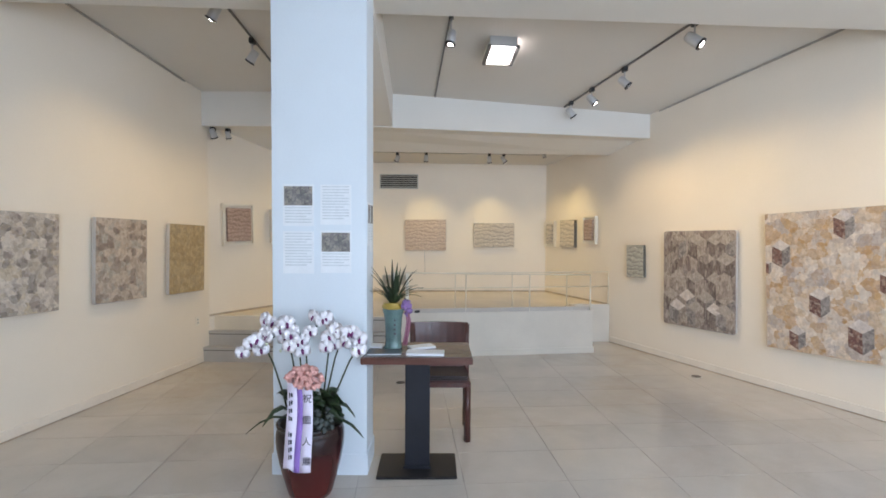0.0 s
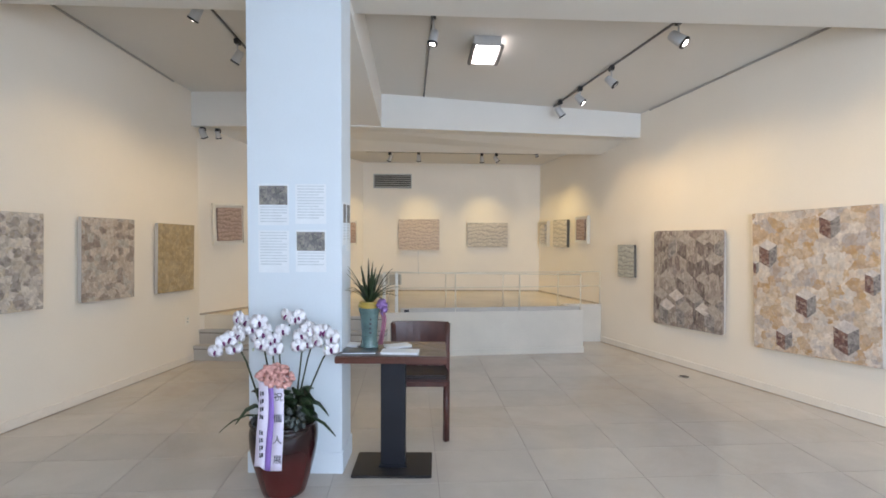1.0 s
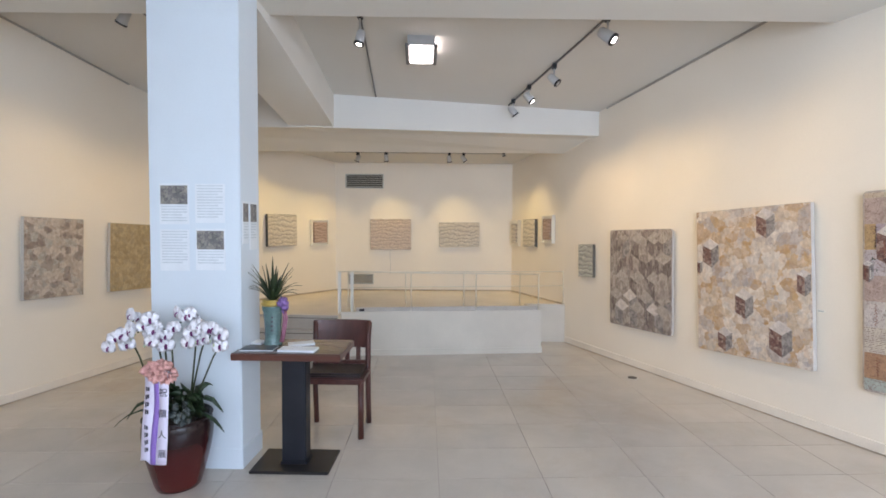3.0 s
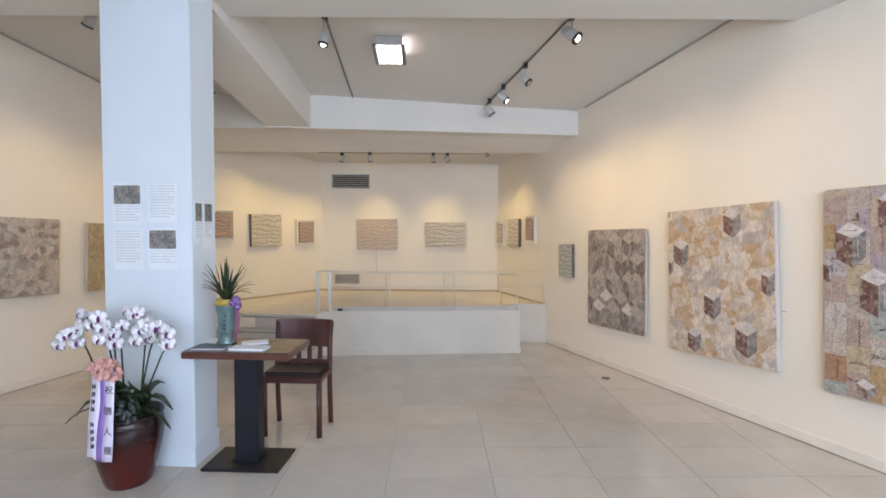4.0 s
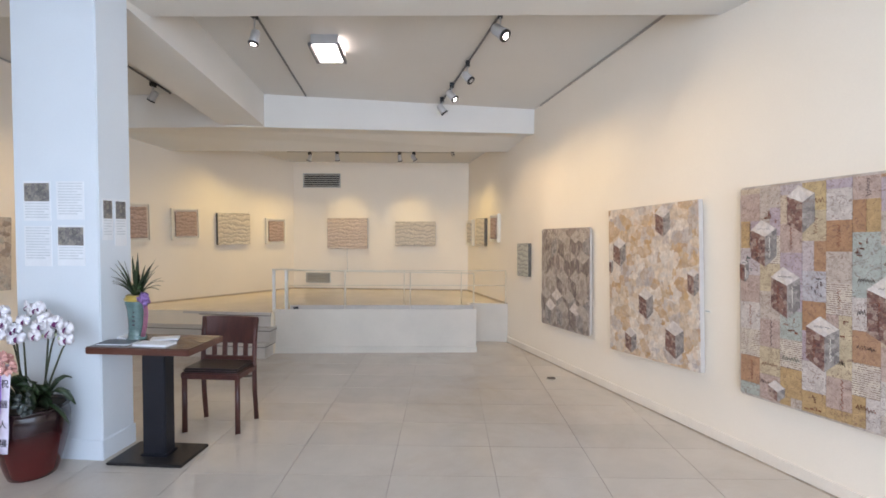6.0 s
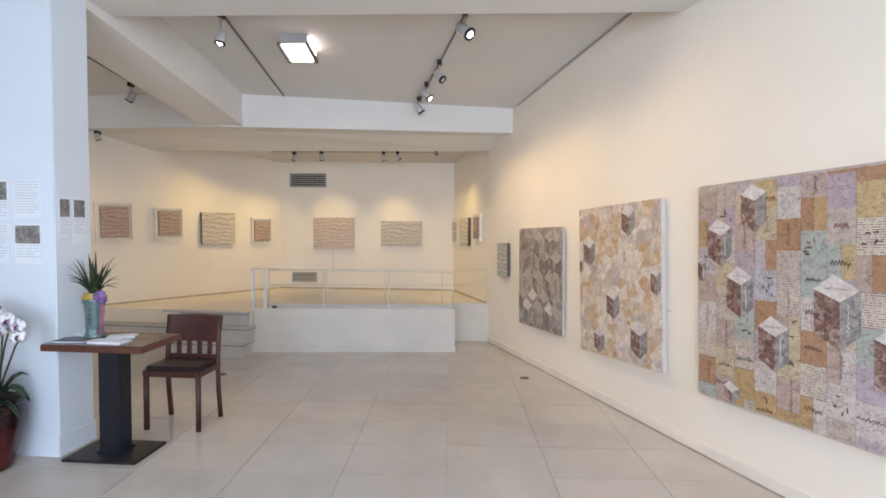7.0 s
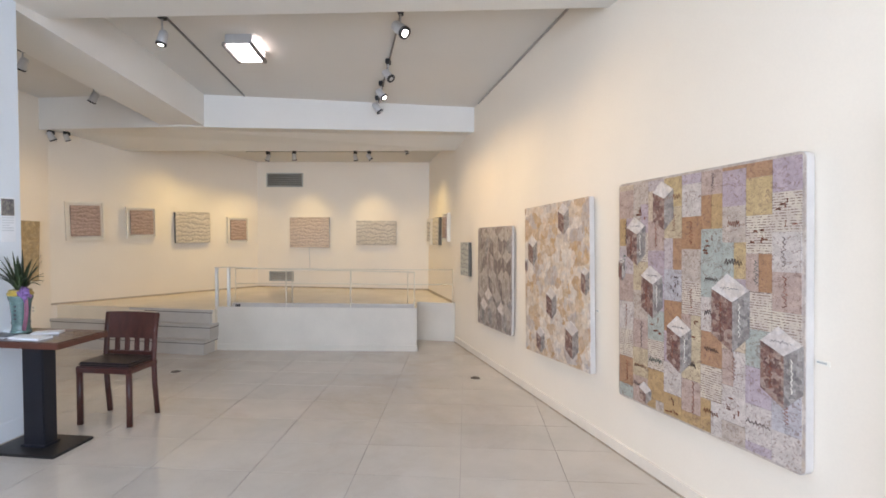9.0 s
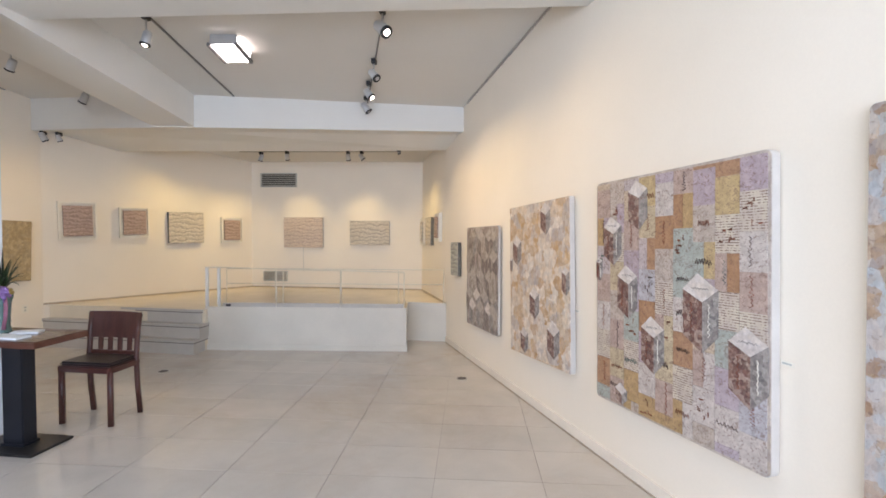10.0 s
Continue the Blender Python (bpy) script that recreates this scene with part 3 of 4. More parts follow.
def painted_cube(parent, x, z, w, h, y, lean=0.0, mats=None):
    """A painted block: pale lozenge on top, dark left and grey right face, each a thin raised layer."""
    left, right, lid = mats or (CUBE_DARK, CUBE_GREY, CUBE_TOP)
    q = w * 0.38
    top = [(x - w / 2, z + h * 0.28), (x - lean * w, z + h * 0.28 + q), (x + w / 2, z + h * 0.30), (x + lean * w, z + h * 0.30 - q * 0.8)]
    part("cube_side", flat_poly([top[0], top[3], (top[3][0], top[3][1] - h * 0.62), (top[0][0], top[0][1] - h * 0.58)], y), left, parent)
    part("cube_side", flat_poly([top[3], top[2], (top[2][0], top[2][1] - h * 0.56), (top[3][0], top[3][1] - h * 0.62)], y), right, parent)
    part("cube_top", flat_poly(top, y - 0.001), lid, parent)


def canvas(line, geometry, art, label, r=0.006, thick=0.045, front_gap=0.0, edge=None):
    m, w, h = on_wall(line, *geometry)
    ob = thing("painting", label, "painting", m, "paintings on the walls")
    part("stretcher", rounded_plate(w, h, r, -thick + 0.003, -front_gap), edge or CANVAS_EDGE, ob, "dark panel edge" if edge else "pale canvas edge")
    part("painted_face", rounded_plate(w - 0.004, h - 0.004, r, -thick - 0.002, -thick + 0.003), art, ob)
    return ob, w, h, -thick - 0.005


# right wall, far to near
GEO_R0 = ((2.355, 6.150), (2.478, 5.915), 0.905, 0.912, 1.30, 1.31)
GEO_R1 = ((2.583, 5.636), (2.958, 4.851), 0.436, 0.424, 1.464, 1.515)
GEO_R2 = ((3.078, 4.580), (3.493, 3.696), 0.406, 0.442, 1.641, 1.703)
GEO_R3 = ((3.618, 3.408), (4.123, 2.342), 0.428, 0.428, 1.728, 1.806)
GEO_R4 = ((4.262, 2.03), (4.79, 0.90), 0.44, 0.44, 1.86, 1.92)

canvas(RIGHT, GEO_R0, CLAY_GREEN, "small grey-green relief painting on canvas", 0.004, 0.04, edge=DARK_EDGE)

r1, w, h, y = canvas(RIGHT, GEO_R1, ART_R1, "large grey and brown painting of stacked blocks", 0.03, 0.022)
rnd = random.Random(5)
for row in range(5):
    for col in range(4):
        cx = w * (-0.40 + 0.262 * col + (0.0 if row % 2 else 0.125) * (1 if col < 3 else 0))
        cw, ch = w * 0.235, h * 0.255
        cx = max(-w / 2 + cw / 2 + 0.006, min(w / 2 - cw / 2 - 0.006, cx))
        cz = h * (0.335 - 0.195 * row)
        if rnd.random() < 0.12:
            continue
        painted_cube(r1, cx, max(cz, -h / 2 + ch * 0.55), cw, ch, y - 0.0012 * row - 0.0004 * col, 0.08 * rnd.uniform(-1, 1), (rnd.choice((CUBE_UMBER, CUBE_UMBER, CUBE_GREY, CUBE_MAUVE)), rnd.choice((CUBE_GREY, CUBE_UMBER, CUBE_MAUVE, CUBE_GREY)), rnd.choice((CUBE_PALE, CUBE_MAUVE, CUBE_PALE, CUBE_PALE, CUBE_TOP, CUBE_PALE))))

r2, w, h, y = canvas(RIGHT, GEO_R2, ART_R2, "large ochre and white painting with floating blocks", 0.006, 0.04)
for u, v, s in ((0.145, 0.70, 1.0), (0.46, 0.36, 1.0), (0.76, 0.16, 1.12), (0.275, 0.10, 0.85), (0.655, 0.97, 0.95), (0.945, 0.52, 0.92), (0.03, 0.60, 0.6)):
    cw = min(w * 0.16 * s, 2 * w * (min(u, 1 - u) + 0.0) - 0.01)
    zz = h * (v - 0.5)
    hh = h * 0.20 * s
    if v > 0.9:
        zz -= hh * 0.42
    painted_cube(r2, w * (u - 0.5), zz, cw, hh, y, 0.06)

r3, w, h, y = canvas(RIGHT, GEO_R3, ART_R3, "large patchwork painting of squares with floating blocks", 0.03, 0.045)
rnd = random.Random(11)


def raised_patch(bm, x0, x1, z0, z1, y, lift):
    """One square of paint: a thin slab that stands a little proud of its ground."""
    front = [bm.verts.new(c) for c in ((x0, y - lift, z0), (x1, y - lift, z0), (x1, y - lift, z1), (x0, y - lift, z1))]
    rear = [bm.verts.new((v.co.x, y + 0.004, v.co.z)) for v in front]
    bm.faces.new(front)
    for k in range(4):
        bm.faces.new((front[k], rear[k], rear[(k + 1) % 4], front[(k + 1) % 4]))


def zigzag(parent, x, z, length, y, upright, amp, mat, radius):
    """A jagged brush stroke about x, z."""
    pts = []
    for q in range(13):
        a, b = length * (q / 12 - 0.5), amp * (1 if q % 2 else -1) * rnd.uniform(0.25, 1.0)
        pts.append((x + b, y, z + a) if upright else (x + a, y, z + b))
    part("brush_line", tube(pts, radius, 4), mat, parent)


plain, script = bmesh.new(), bmesh.new()
COLS, ROW = 9, h * 0.128
for i in range(COLS):
    x0, x1 = w * (0.012 + 0.976 * i / COLS - 0.5), w * (0.012 + 0.976 * (i + 1) / COLS - 0.5) - 0.0012
    z = -h / 2 + 0.014
    end = ROW * (0.45, 0.9, 0.3, 0.7, 0.35, 0.95, 0.55, 0.25, 0.8)[i]
    while z < h / 2 - 0.03:
        top_z = min(h / 2 - 0.014, z + end)
        kind = rnd.random()
        lift = rnd.uniform(0, 0.002)
        mx, mz = (x0 + x1) / 2, (z + top_z) / 2
        if kind < 0.14:
            raised_patch(script, x0, x1, z, top_z - 0.0012, y, lift)
        elif kind < 0.36:
            raised_patch(plain, x0, mx - 0.001, z, top_z - 0.0012, y, lift)
            raised_patch(plain, mx, x1, z, top_z - 0.0012, y, lift * 0.5)
        else:
            raised_patch(plain, x0, x1, z, top_z - 0.0012, y, lift)
        if top_z - z > ROW * 0.6 and rnd.random() < 0.62:
            style = rnd.random()
            ink = rnd.choice((SQUIGGLE, RUST, RUST, TEAL_BRUSH))
            if style < 0.30:
                zigzag(r3, mx, mz + rnd.uniform(-0.03, 0.03), (x1 - x0) * rnd.uniform(0.5, 0.95), y - 0.0025, False, rnd.uniform(0.008, 0.02), ink, 0.0022)
            elif style < 0.62:
                zigzag(r3, mx + rnd.uniform(-0.02, 0.02), mz, (top_z - z) * rnd.uniform(0.5, 0.95), y - 0.0025, True, rnd.uniform(0.006, 0.014), ink, 0.0022)
            else:
                for dab in range(6):
                    zigzag(r3, mx + rnd.uniform(-0.04, 0.04), mz + rnd.uniform(-0.055, 0.055), rnd.uniform(0.012, 0.03), y - 0.0022, rnd.random() < 0.5, 0.005, ink, 0.0018)
        z, end = top_z, ROW
tagged(part("patchwork", plain, PATCH, r3, "ochre, lilac and pale blue paint squares"), kind="stuff")
tagged(part("dashed_patchwork", script, SCRIPT, r3, "cream squares covered with rows of dark dashes"), kind="stuff")
for u, v, s in ((0.14, 0.73, 0.95), (0.255, 0.51, 1.0), (0.43, 0.31, 1.0), (0.70, 0.47, 1.22), (0.915, 0.32, 1.15), (0.33, 0.93, 0.9), (0.21, 0.06, 0.6), (0.03, 0.60, 0.55)):
    cw, hh = w * 0.145 * s, h * 0.235 * s
    cw = min(cw, 2 * w * min(u, 1 - u) - 0.012)
    cz = h * (v - 0.5) - (hh * 0.25 if v > 0.9 else 0)
    painted_cube(r3, w * (u - 0.5), cz, cw, hh * (0.5 if v < 0.1 else 1), y - 0.004, 0.07)
    if 0.1 < v < 0.9:
        zigzag(r3, w * (u - 0.5), cz + hh * 0.30, cw * 0.5, y - 0.006, False, 0.006, CUBE_GREY, 0.0016)
        zigzag(r3, w * (u - 0.5) - cw * 0.24, cz - hh * 0.08, hh * 0.4, y - 0.006, True, 0.008, RUST, 0.0022)
        zigzag(r3, w * (u - 0.5) + cw * 0.26, cz - hh * 0.08, hh * 0.4, y - 0.006, True, 0.006, FRAME_WHITE, 0.0018)

r4, w, h, y = canvas(RIGHT, GEO_R4, ART_R4, "large brown and grey painting on canvas", 0.02, 0.06)

# left wall
canvas(LEFT, ((-3.035, 3.05), (-2.925, 3.66), 0.872, 0.857, 1.60, 1.578), ART_L1, "grey and white painting of scattered leaves", 0.006, 0.035)
canvas(LEFT, ((-2.871, 3.97), (-2.776, 4.50), 0.850, 0.836, 1.568, 1.552), ART_L2, "brown and grey painting of scattered leaves", 0.006, 0.035)
canvas(LEFT, ((-2.726, 4.785), (-2.634, 5.295), 0.820, 0.808, 1.529, 1.508), ART_L3, "plain ochre textured painting on canvas", 0.006, 0.035)


def framed(line, geometry, art, label, inset):
    m, w, h = on_wall(line, *geometry)
    ob = thing("framed_picture", label, "picture", m, "framed reliefs round the platform")
    part("backboard", rounded_plate(w, h, 0.004, -0.02, 0), FRAME_WHITE, ob)
    for name, lo, hi in (("frame_bar", (-w / 2, -0.045, -h / 2), (w / 2, -0.018, -h / 2 + 0.02)), ("frame_bar", (-w / 2, -0.045, h / 2 - 0.02), (w / 2, -0.018, h / 2)), ("frame_bar", (-w / 2, -0.045, -h / 2 + 0.02), (-w / 2 + 0.02, -0.018, h / 2 - 0.02)), ("frame_bar", (w / 2 - 0.02, -0.045, -h / 2 + 0.02), (w / 2, -0.018, h / 2 - 0.02))):
        part(name, box(lo, hi), FRAME_WHITE, ob)
    part("relief", rounded_plate(w - 2 * inset, h - 2 * inset, 0.008, -0.055, -0.018), art, ob, "earth-coloured ridged relief")
    return ob


framed(REAR_LEFT, ((-2.545, 5.575), (-2.325, 5.92), 1.284, 1.281, 1.76, 1.78), CLAY_ROSE, "white box frame with a red-brown relief", 0.05)
framed(REAR_LEFT, ((-2.19, 6.135), (-1.995, 6.44), 1.309, 1.307, 1.718, 1.734), CLAY_ROSE, "white box frame with a rosy relief", 0.045)
canvas(REAR_LEFT, ((-1.862, 6.65), (-1.598, 7.065), 1.233, 1.227, 1.672, 1.69), CLAY_GREY, "grey ridged relief panel with dark edges", 0.008, 0.05, edge=DARK_EDGE)
framed(REAR_LEFT, ((-1.449, 7.30), (-1.266, 7.588), 1.223, 1.219, 1.62, 1.63), CLAY_ROSE, "white box frame with a small rosy relief", 0.045)
canvas(BACK, ((-0.604, 7.76), (0.046, 7.79), 1.149, 1.153, 1.641, 1.645), CLAY_PALE, "pale rose ridged relief panel", 0.008, 0.05)
canvas(BACK, ((0.493, 7.807), (1.138, 7.834), 1.202, 1.206, 1.592, 1.596), CLAY_GREY, "pale grey ridged relief panel", 0.008, 0.05)
framed(REAR_RIGHT, ((1.675, 7.82), (1.77, 7.59), 1.22, 1.229, 1.63, 1.626), CLAY_GREY, "white box frame with a grey relief", 0.05)
canvas(REAR_RIGHT, ((1.831, 7.44), (1.96, 7.125), 1.226, 1.238, 1.641, 1.635), CLAY_GREY, "dark edged grey ridged relief panel", 0.008, 0.05, edge=DARK_EDGE)
framed(REAR_RIGHT, ((2.028, 6.96), (2.133, 6.705), 1.293, 1.301, 1.689, 1.682), CLAY_ROSE, "white box frame with a brown relief", 0.05)

for x, y, z in ((4.128, 2.291, 0.926), (3.502, 3.645, 0.897), (2.946, 4.846, 0.841)):
    cap = thing("caption_card", "small white caption card beside a painting", "label", frame_on(RIGHT, x, y, z), "caption cards")
    part("card", box((-0.028, -0.003, -0.010), (0.028, 0.0, 0.010)), FRAME_WHITE, cap)
    part("text_bar", box((-0.022, -0.004, -0.003), (0.016, -0.003, 0.004)), GRILLE, cap)


# wall grilles
def grille(name, x0, x1, z0, z1, slats, label):
    m = frame_on(BACK, (x0 + x1) / 2, 7.74 + 0.12 * ((x0 + x1) / 2 + 1.17) / 2.83, (z0 + z1) / 2)
    ob = thing(name, label, "grille", m)
    w, h = x1 - x0, z1 - z0
    part("backing", box((-w / 2 + 0.01, -0.006, -h / 2 + 0.01), (w / 2 - 0.01, -0.001, h / 2 - 0.01)), GRILLE_DARK if slats > 5 else REAR_SEAM, ob)
    for lo, hi in (((-w / 2, -0.03, -h / 2), (w / 2, 0, -h / 2 + 0.016)), ((-w / 2, -0.03, h / 2 - 0.016), (w / 2, 0, h / 2)), ((-w / 2, -0.03, -h / 2 + 0.016), (-w / 2 + 0.016, 0, h / 2 - 0.016)), ((w / 2 - 0.016, -0.03, -h / 2 + 0.016), (w / 2, 0, h / 2 - 0.016))):
        part("frame_bar", box(lo, hi), GRILLE, ob)
    for i in range(slats):
        z = -h / 2 + 0.016 + (h - 0.032) * (i + 0.5) / slats
        part("slat", box((-w / 2 + 0.016, -0.010, -0.003), (w / 2 - 0.016, 0.010, 0.003), pose(0, -0.018, z, 35)), GRILLE, ob)


grille("air_grille", -1.004, -0.401, 2.13, 2.357, 6, "slatted metal air grille high on the wall")
grille("low_air_grille", -0.962, -0.56, 0.595, 0.757, 5, "small slatted air grille near the platform floor")

cord = thing("picture_cable", "thin pale cable hanging below a relief panel", "cable", pose(-0.29, 7.765, 0.76))
part("wire", tube([(0, 0, 0.0), (0.006, -0.002, 0.12), (-0.004, 0, 0.26), (0, 0, 0.40)], 0.003, 6), GRILLE, cord)

# railings
def railing(label, posts, top, lower, radius, mat, foot):
    ob = thing("railing", label, "railing", None, "railings on the platform")
    for (x, y), zt in zip(posts, top):
        part("post", tube([(x, y, foot), (x, y, zt)], radius, 8), mat, ob)
    for drop in (0.0,) + lower:
        part("rail", tube([(x, y, zt - drop) for (x, y), zt in zip(posts, top)], radius * 0.9, 8), mat, ob)
    return ob


FR = [(-0.553, 5.591), (-0.41, 5.608), (0.274, 5.694), (1.042, 5.790), (1.795, 5.885)]
railing("thin steel railing on the platform front", FR, (0.98, 0.985, 0.965, 0.957, 0.945), (), 0.0075, STEEL, PLATFORM_Z - 0.004)
RR = [(-0.55, 6.005), (0.16, 6.115), (0.895, 6.229), (1.625, 6.341), (2.20, 6.432)]
railing("thin steel railing with two bars at the recess", RR, (0.935, 0.938, 0.938, 0.938, 0.938), (0.19,), 0.0065, STEEL, PLATFORM_Z - 0.004)
for x, y in ((-0.553, 5.600), (-0.41, 5.617)):
    pst = thing("end_post", "thick white painted railing end post", "post", pose(x, y, PLATFORM_Z - 0.003), "railing end posts")
    part("shaft", box((-0.016, -0.016, 0), (0.016, 0.016, 0.49), None, 0.004), RAIL_WHITE, pst)
    part("cap", box((-0.02, -0.02, 0.485), (0.02, 0.02, 0.50), None, 0.004), STEEL, pst)
bx = thing("floor_socket_box", "small black box on the platform edge", "socket box", pose(-0.31, 5.63, PLATFORM_Z))
part("body", box((-0.045, -0.02, -0.002), (0.045, 0.02, 0.06), None, 0.006), BLACK, bx)

for x, y in ((2.589, 4.90), (-0.40, 4.64)):
    dr = thing("floor_drain", "round dark metal floor cover", "floor cover", pose(x, y, 0.0), "floor covers")
    part("disc", lathe([(0.046, 0.0), (0.046, 0.006), (0.040, 0.008)], 24), DRAIN_DARK, dr)
    part("ring", lathe([(0.056, 0.0), (0.056, 0.004), (0.046, 0.005)], 24), STEP, dr)

# ceiling lamp
lampbox = thing("ceiling_lamp", "square ceiling lamp with a lit white diffuser", "ceiling lamp", pose(0.50, 4.40, ceiling_z(0, 4.40), -9, 0, 5))
part("housing", box((-0.120, -0.15, -0.09), (0.120, 0.15, 0.02), None, 0.004), LAMP_BODY, lampbox, "white metal housing")
part("diffuser", box((-0.100, -0.145, -0.105), (0.100, 0.145, -0.088), None, 0.004), GLOW_PANEL, lampbox, "glowing white diffuser")
# Glowing strip added to imitate lamp light leaking onto the ceiling beside it.
part("added_side_glow", box((0.119, -0.13, -0.070), (0.124, 0.13, -0.012)), GLOW_SIDE, lampbox, "added glowing strip for light leaking sideways")
for s in (-1, 1):
    part("side_rail", box((s * 0.125 - 0.014, -0.16, -0.112), (s * 0.125 + 0.014, 0.16, -0.078), None, 0.004), TRACK, lampbox, "dark metal side bar")


# tracks and spotlights
def track(a, b, label="grey lighting track under the ceiling", mat=None, half=0.006):
    (x0, y0, z0), (x1, y1, z1) = a, b
    d = Vector((x1 - x0, y1 - y0, z1 - z0))
    m = Matrix.Translation(a) @ d.to_track_quat("Y", "Z").to_matrix().to_4x4()
    ob = thing("light_track", label, "light track", m, "lighting tracks")
    part("rail", box((-half, 0, -2 * half - 0.002), (half, d.length, 0.004), None, 0.001), mat or TRACK, ob)
    part("end_cap", box((-half - 0.002, -0.01, -2 * half - 0.004), (half + 0.002, 0.0, 0.004)), mat or TRACK, ob)
    part("end_cap", box((-half - 0.002, d.length, -2 * half - 0.004), (half + 0.002, d.length + 0.01, 0.004)), mat or TRACK, ob)


def on_ceiling(x, y, drop=0.0):
    return (x, y, ceiling_z(x, y) - drop)


track(on_ceiling(0.10, 3.40, 0.004), on_ceiling(-0.095, 5.42, 0.004))
track(on_ceiling(2.20, 3.55, 0.004), on_ceiling(1.40, 5.68, 0.004))
track(on_ceiling(-1.72, 3.40, 0.004), on_ceiling(-1.61, 5.30, 0.004))


def spotlight(x, y, z_top, drop, target, power, lit=True, colour=(1.0, 0.81, 0.39), cone=80, size=0.85, label="grey adjustable spotlight on a track"):
    ob = thing("spotlight", label, "spotlight", pose(x, y, z_top), "spotlights")
    part("adapter", box((-0.02, -0.035, -0.045), (0.02, 0.035, 0), None, 0.004), BLACK, ob)
    part("stem", tube([(0, 0, -0.04), (0, 0, -drop + 0.03)], 0.007, 8), LAMP_BODY, ob)
    way = look((0, 0, -drop), (target[0] - x, target[1] - y, target[2] - z_top))
    part("head", lathe([(0.030 * size, 0.075 * size), (0.040 * size, 0.06 * size), (0.046 * size, -0.05 * size), (0.043 * size, -0.055 * size)], 24), LAMP_BODY, ob, at=way)
    part("front_ring", lathe([(0.049 * size, -0.048 * size), (0.049 * size, -0.064 * size), (0.040 * size, -0.064 * size)], 24), BLACK, ob, at=way)
    part("bulb", lathe([(0.025 * size, -0.060 * size), (0.025 * size, -0.066 * size), (0.015 * size, -0.068 * size)], 20), GLOW_BULB if lit else LAMP_BODY, ob, at=way)
    if power:
        eye = ob.matrix_basis @ way @ Vector((0, 0, -0.09 * size))
        lamp("spot_light", "SPOT", power, colour, look(eye, target), 0.05, cone=cone)
    return ob


def hall_spot(x, y, drop, target, power, **kw):
    return spotlight(x, y, ceiling_z(x, y) - 0.014, drop, target, power, **kw)


hall_spot(0.055, 3.90, 0.20, (-0.35, 3.5, 0.4), SPOT_POWER * 0.4, cone=55)
hall_spot(2.02, 3.98, 0.16, (3.8, 2.9, 1.3), SPOT_POWER * 0.9, size=1.05)
hall_spot(1.74, 4.74, 0.15, (3.2, 4.1, 1.3), SPOT_POWER, lit=False)
hall_spot(1.56, 5.18, 0.13, (3.0, 4.9, 1.35), SPOT_POWER)
hall_spot(1.43, 5.52, 0.13, (2.5, 5.7, 1.35), SPOT_POWER, lit=False)
hall_spot(-1.705, 3.66, 0.16, (-3.0, 4.0, 1.2), SPOT_POWER * 0.65)
hall_spot(-1.668, 4.29, 0.16, (-2.85, 4.5, 1.2), SPOT_POWER * 0.45, lit=False)
hall_spot(-1.625, 5.04, 0.15, (-2.70, 5.1, 1.2), SPOT_POWER * 0.4, lit=False)

# rear track and small spots
def rear_z(y):
    return 2.66 - 0.105 * (y - 6.6)


track((-1.0, 7.10, rear_z(7.10)), (1.45, 7.21, rear_z(7.21)), "thin beige lighting track above the end wall", MOULD, 0.004)
WARM = (1.0, 0.83, 0.29)
for x, y, target in ((-0.67, 7.12, (-1.35, 7.4, 1.1)), (-0.25, 7.10, (-0.28, 7.78, 0.95)), (0.67, 7.15, (0.82, 7.82, 0.95)), (0.88, 7.14, (1.85, 7.4, 1.1))):
    spotlight(x, y, rear_z(y) - 0.004, 0.09, target, REAR_POWER * 0.56, False, WARM, 74, 0.72, "small grey spotlight above the platform")
for x, y, target, k in ((-1.22, 6.65, (-2.42, 5.75, 1.0), 0.45), (-1.02, 6.67, (-2.08, 6.3, 1.0), 0.42), (-0.72, 6.71, (-1.72, 6.87, 1.0), 0.6), (1.45, 7.06, (2.05, 6.85, 1.0), 0.5)):
    spotlight(x, y, rear_z(y) - 0.001, 0.05, target, REAR_POWER * k, False, WARM, 74, 0.5, "small spotlight behind the soffit edge")
for x, y, s in ((-2.55, 5.42, 1.0), (-2.42, 5.50, 0.8)):
    spotlight(x, y, 2.598, 0.07, (-2.4, 6.0, 1.5), 0, False, size=0.8 * s, label="small unlit grey spotlight beside the wall")

socket = thing("wall_socket", "small white wall socket beside the steps", "wall socket", frame_on(LEFT, along(LEFT, 5.25)[0], 5.25, 0.47))
part("plate", box((-0.035, -0.008, -0.05), (0.035, 0.001, 0.05), None, 0.003), FRAME_WHITE, socket)
for z in (-0.018, 0.018):
    part("outlet", lathe([(0.011, -0.001), (0.011, 0.0015), (0.008, 0.002)], 12), GRILLE, socket, at=pose(0, -0.008, z, 90))

# notices on the pillar
def notice(m, w, h, picture, lines, label):
    ob = thing("notice", label, "notice", m, "notices on the pillar")
    part("sheet", box((-w / 2, -0.003, -h / 2), (w / 2, 0, h / 2)), PAPER, ob)
    z = h / 2 - 0.012
    if picture:
        part("picture", box((-w / 2 + 0.008, -0.005, z - 0.112), (w / 2 - 0.008, -0.003, z)), PRINT, ob, "dark mottled printed picture")
        z -= 0.125
    n = 0
    while z > -h / 2 + 0.02 and n < lines:
        part("text_bar", box((-w / 2 + 0.012, -0.004, z - 0.004), (w / 2 - 0.012 - 0.03 * (n % 4 == 3), -0.003, z + 0.003)), TEXT, ob)
        z -= 0.017
        n += 1
    return ob


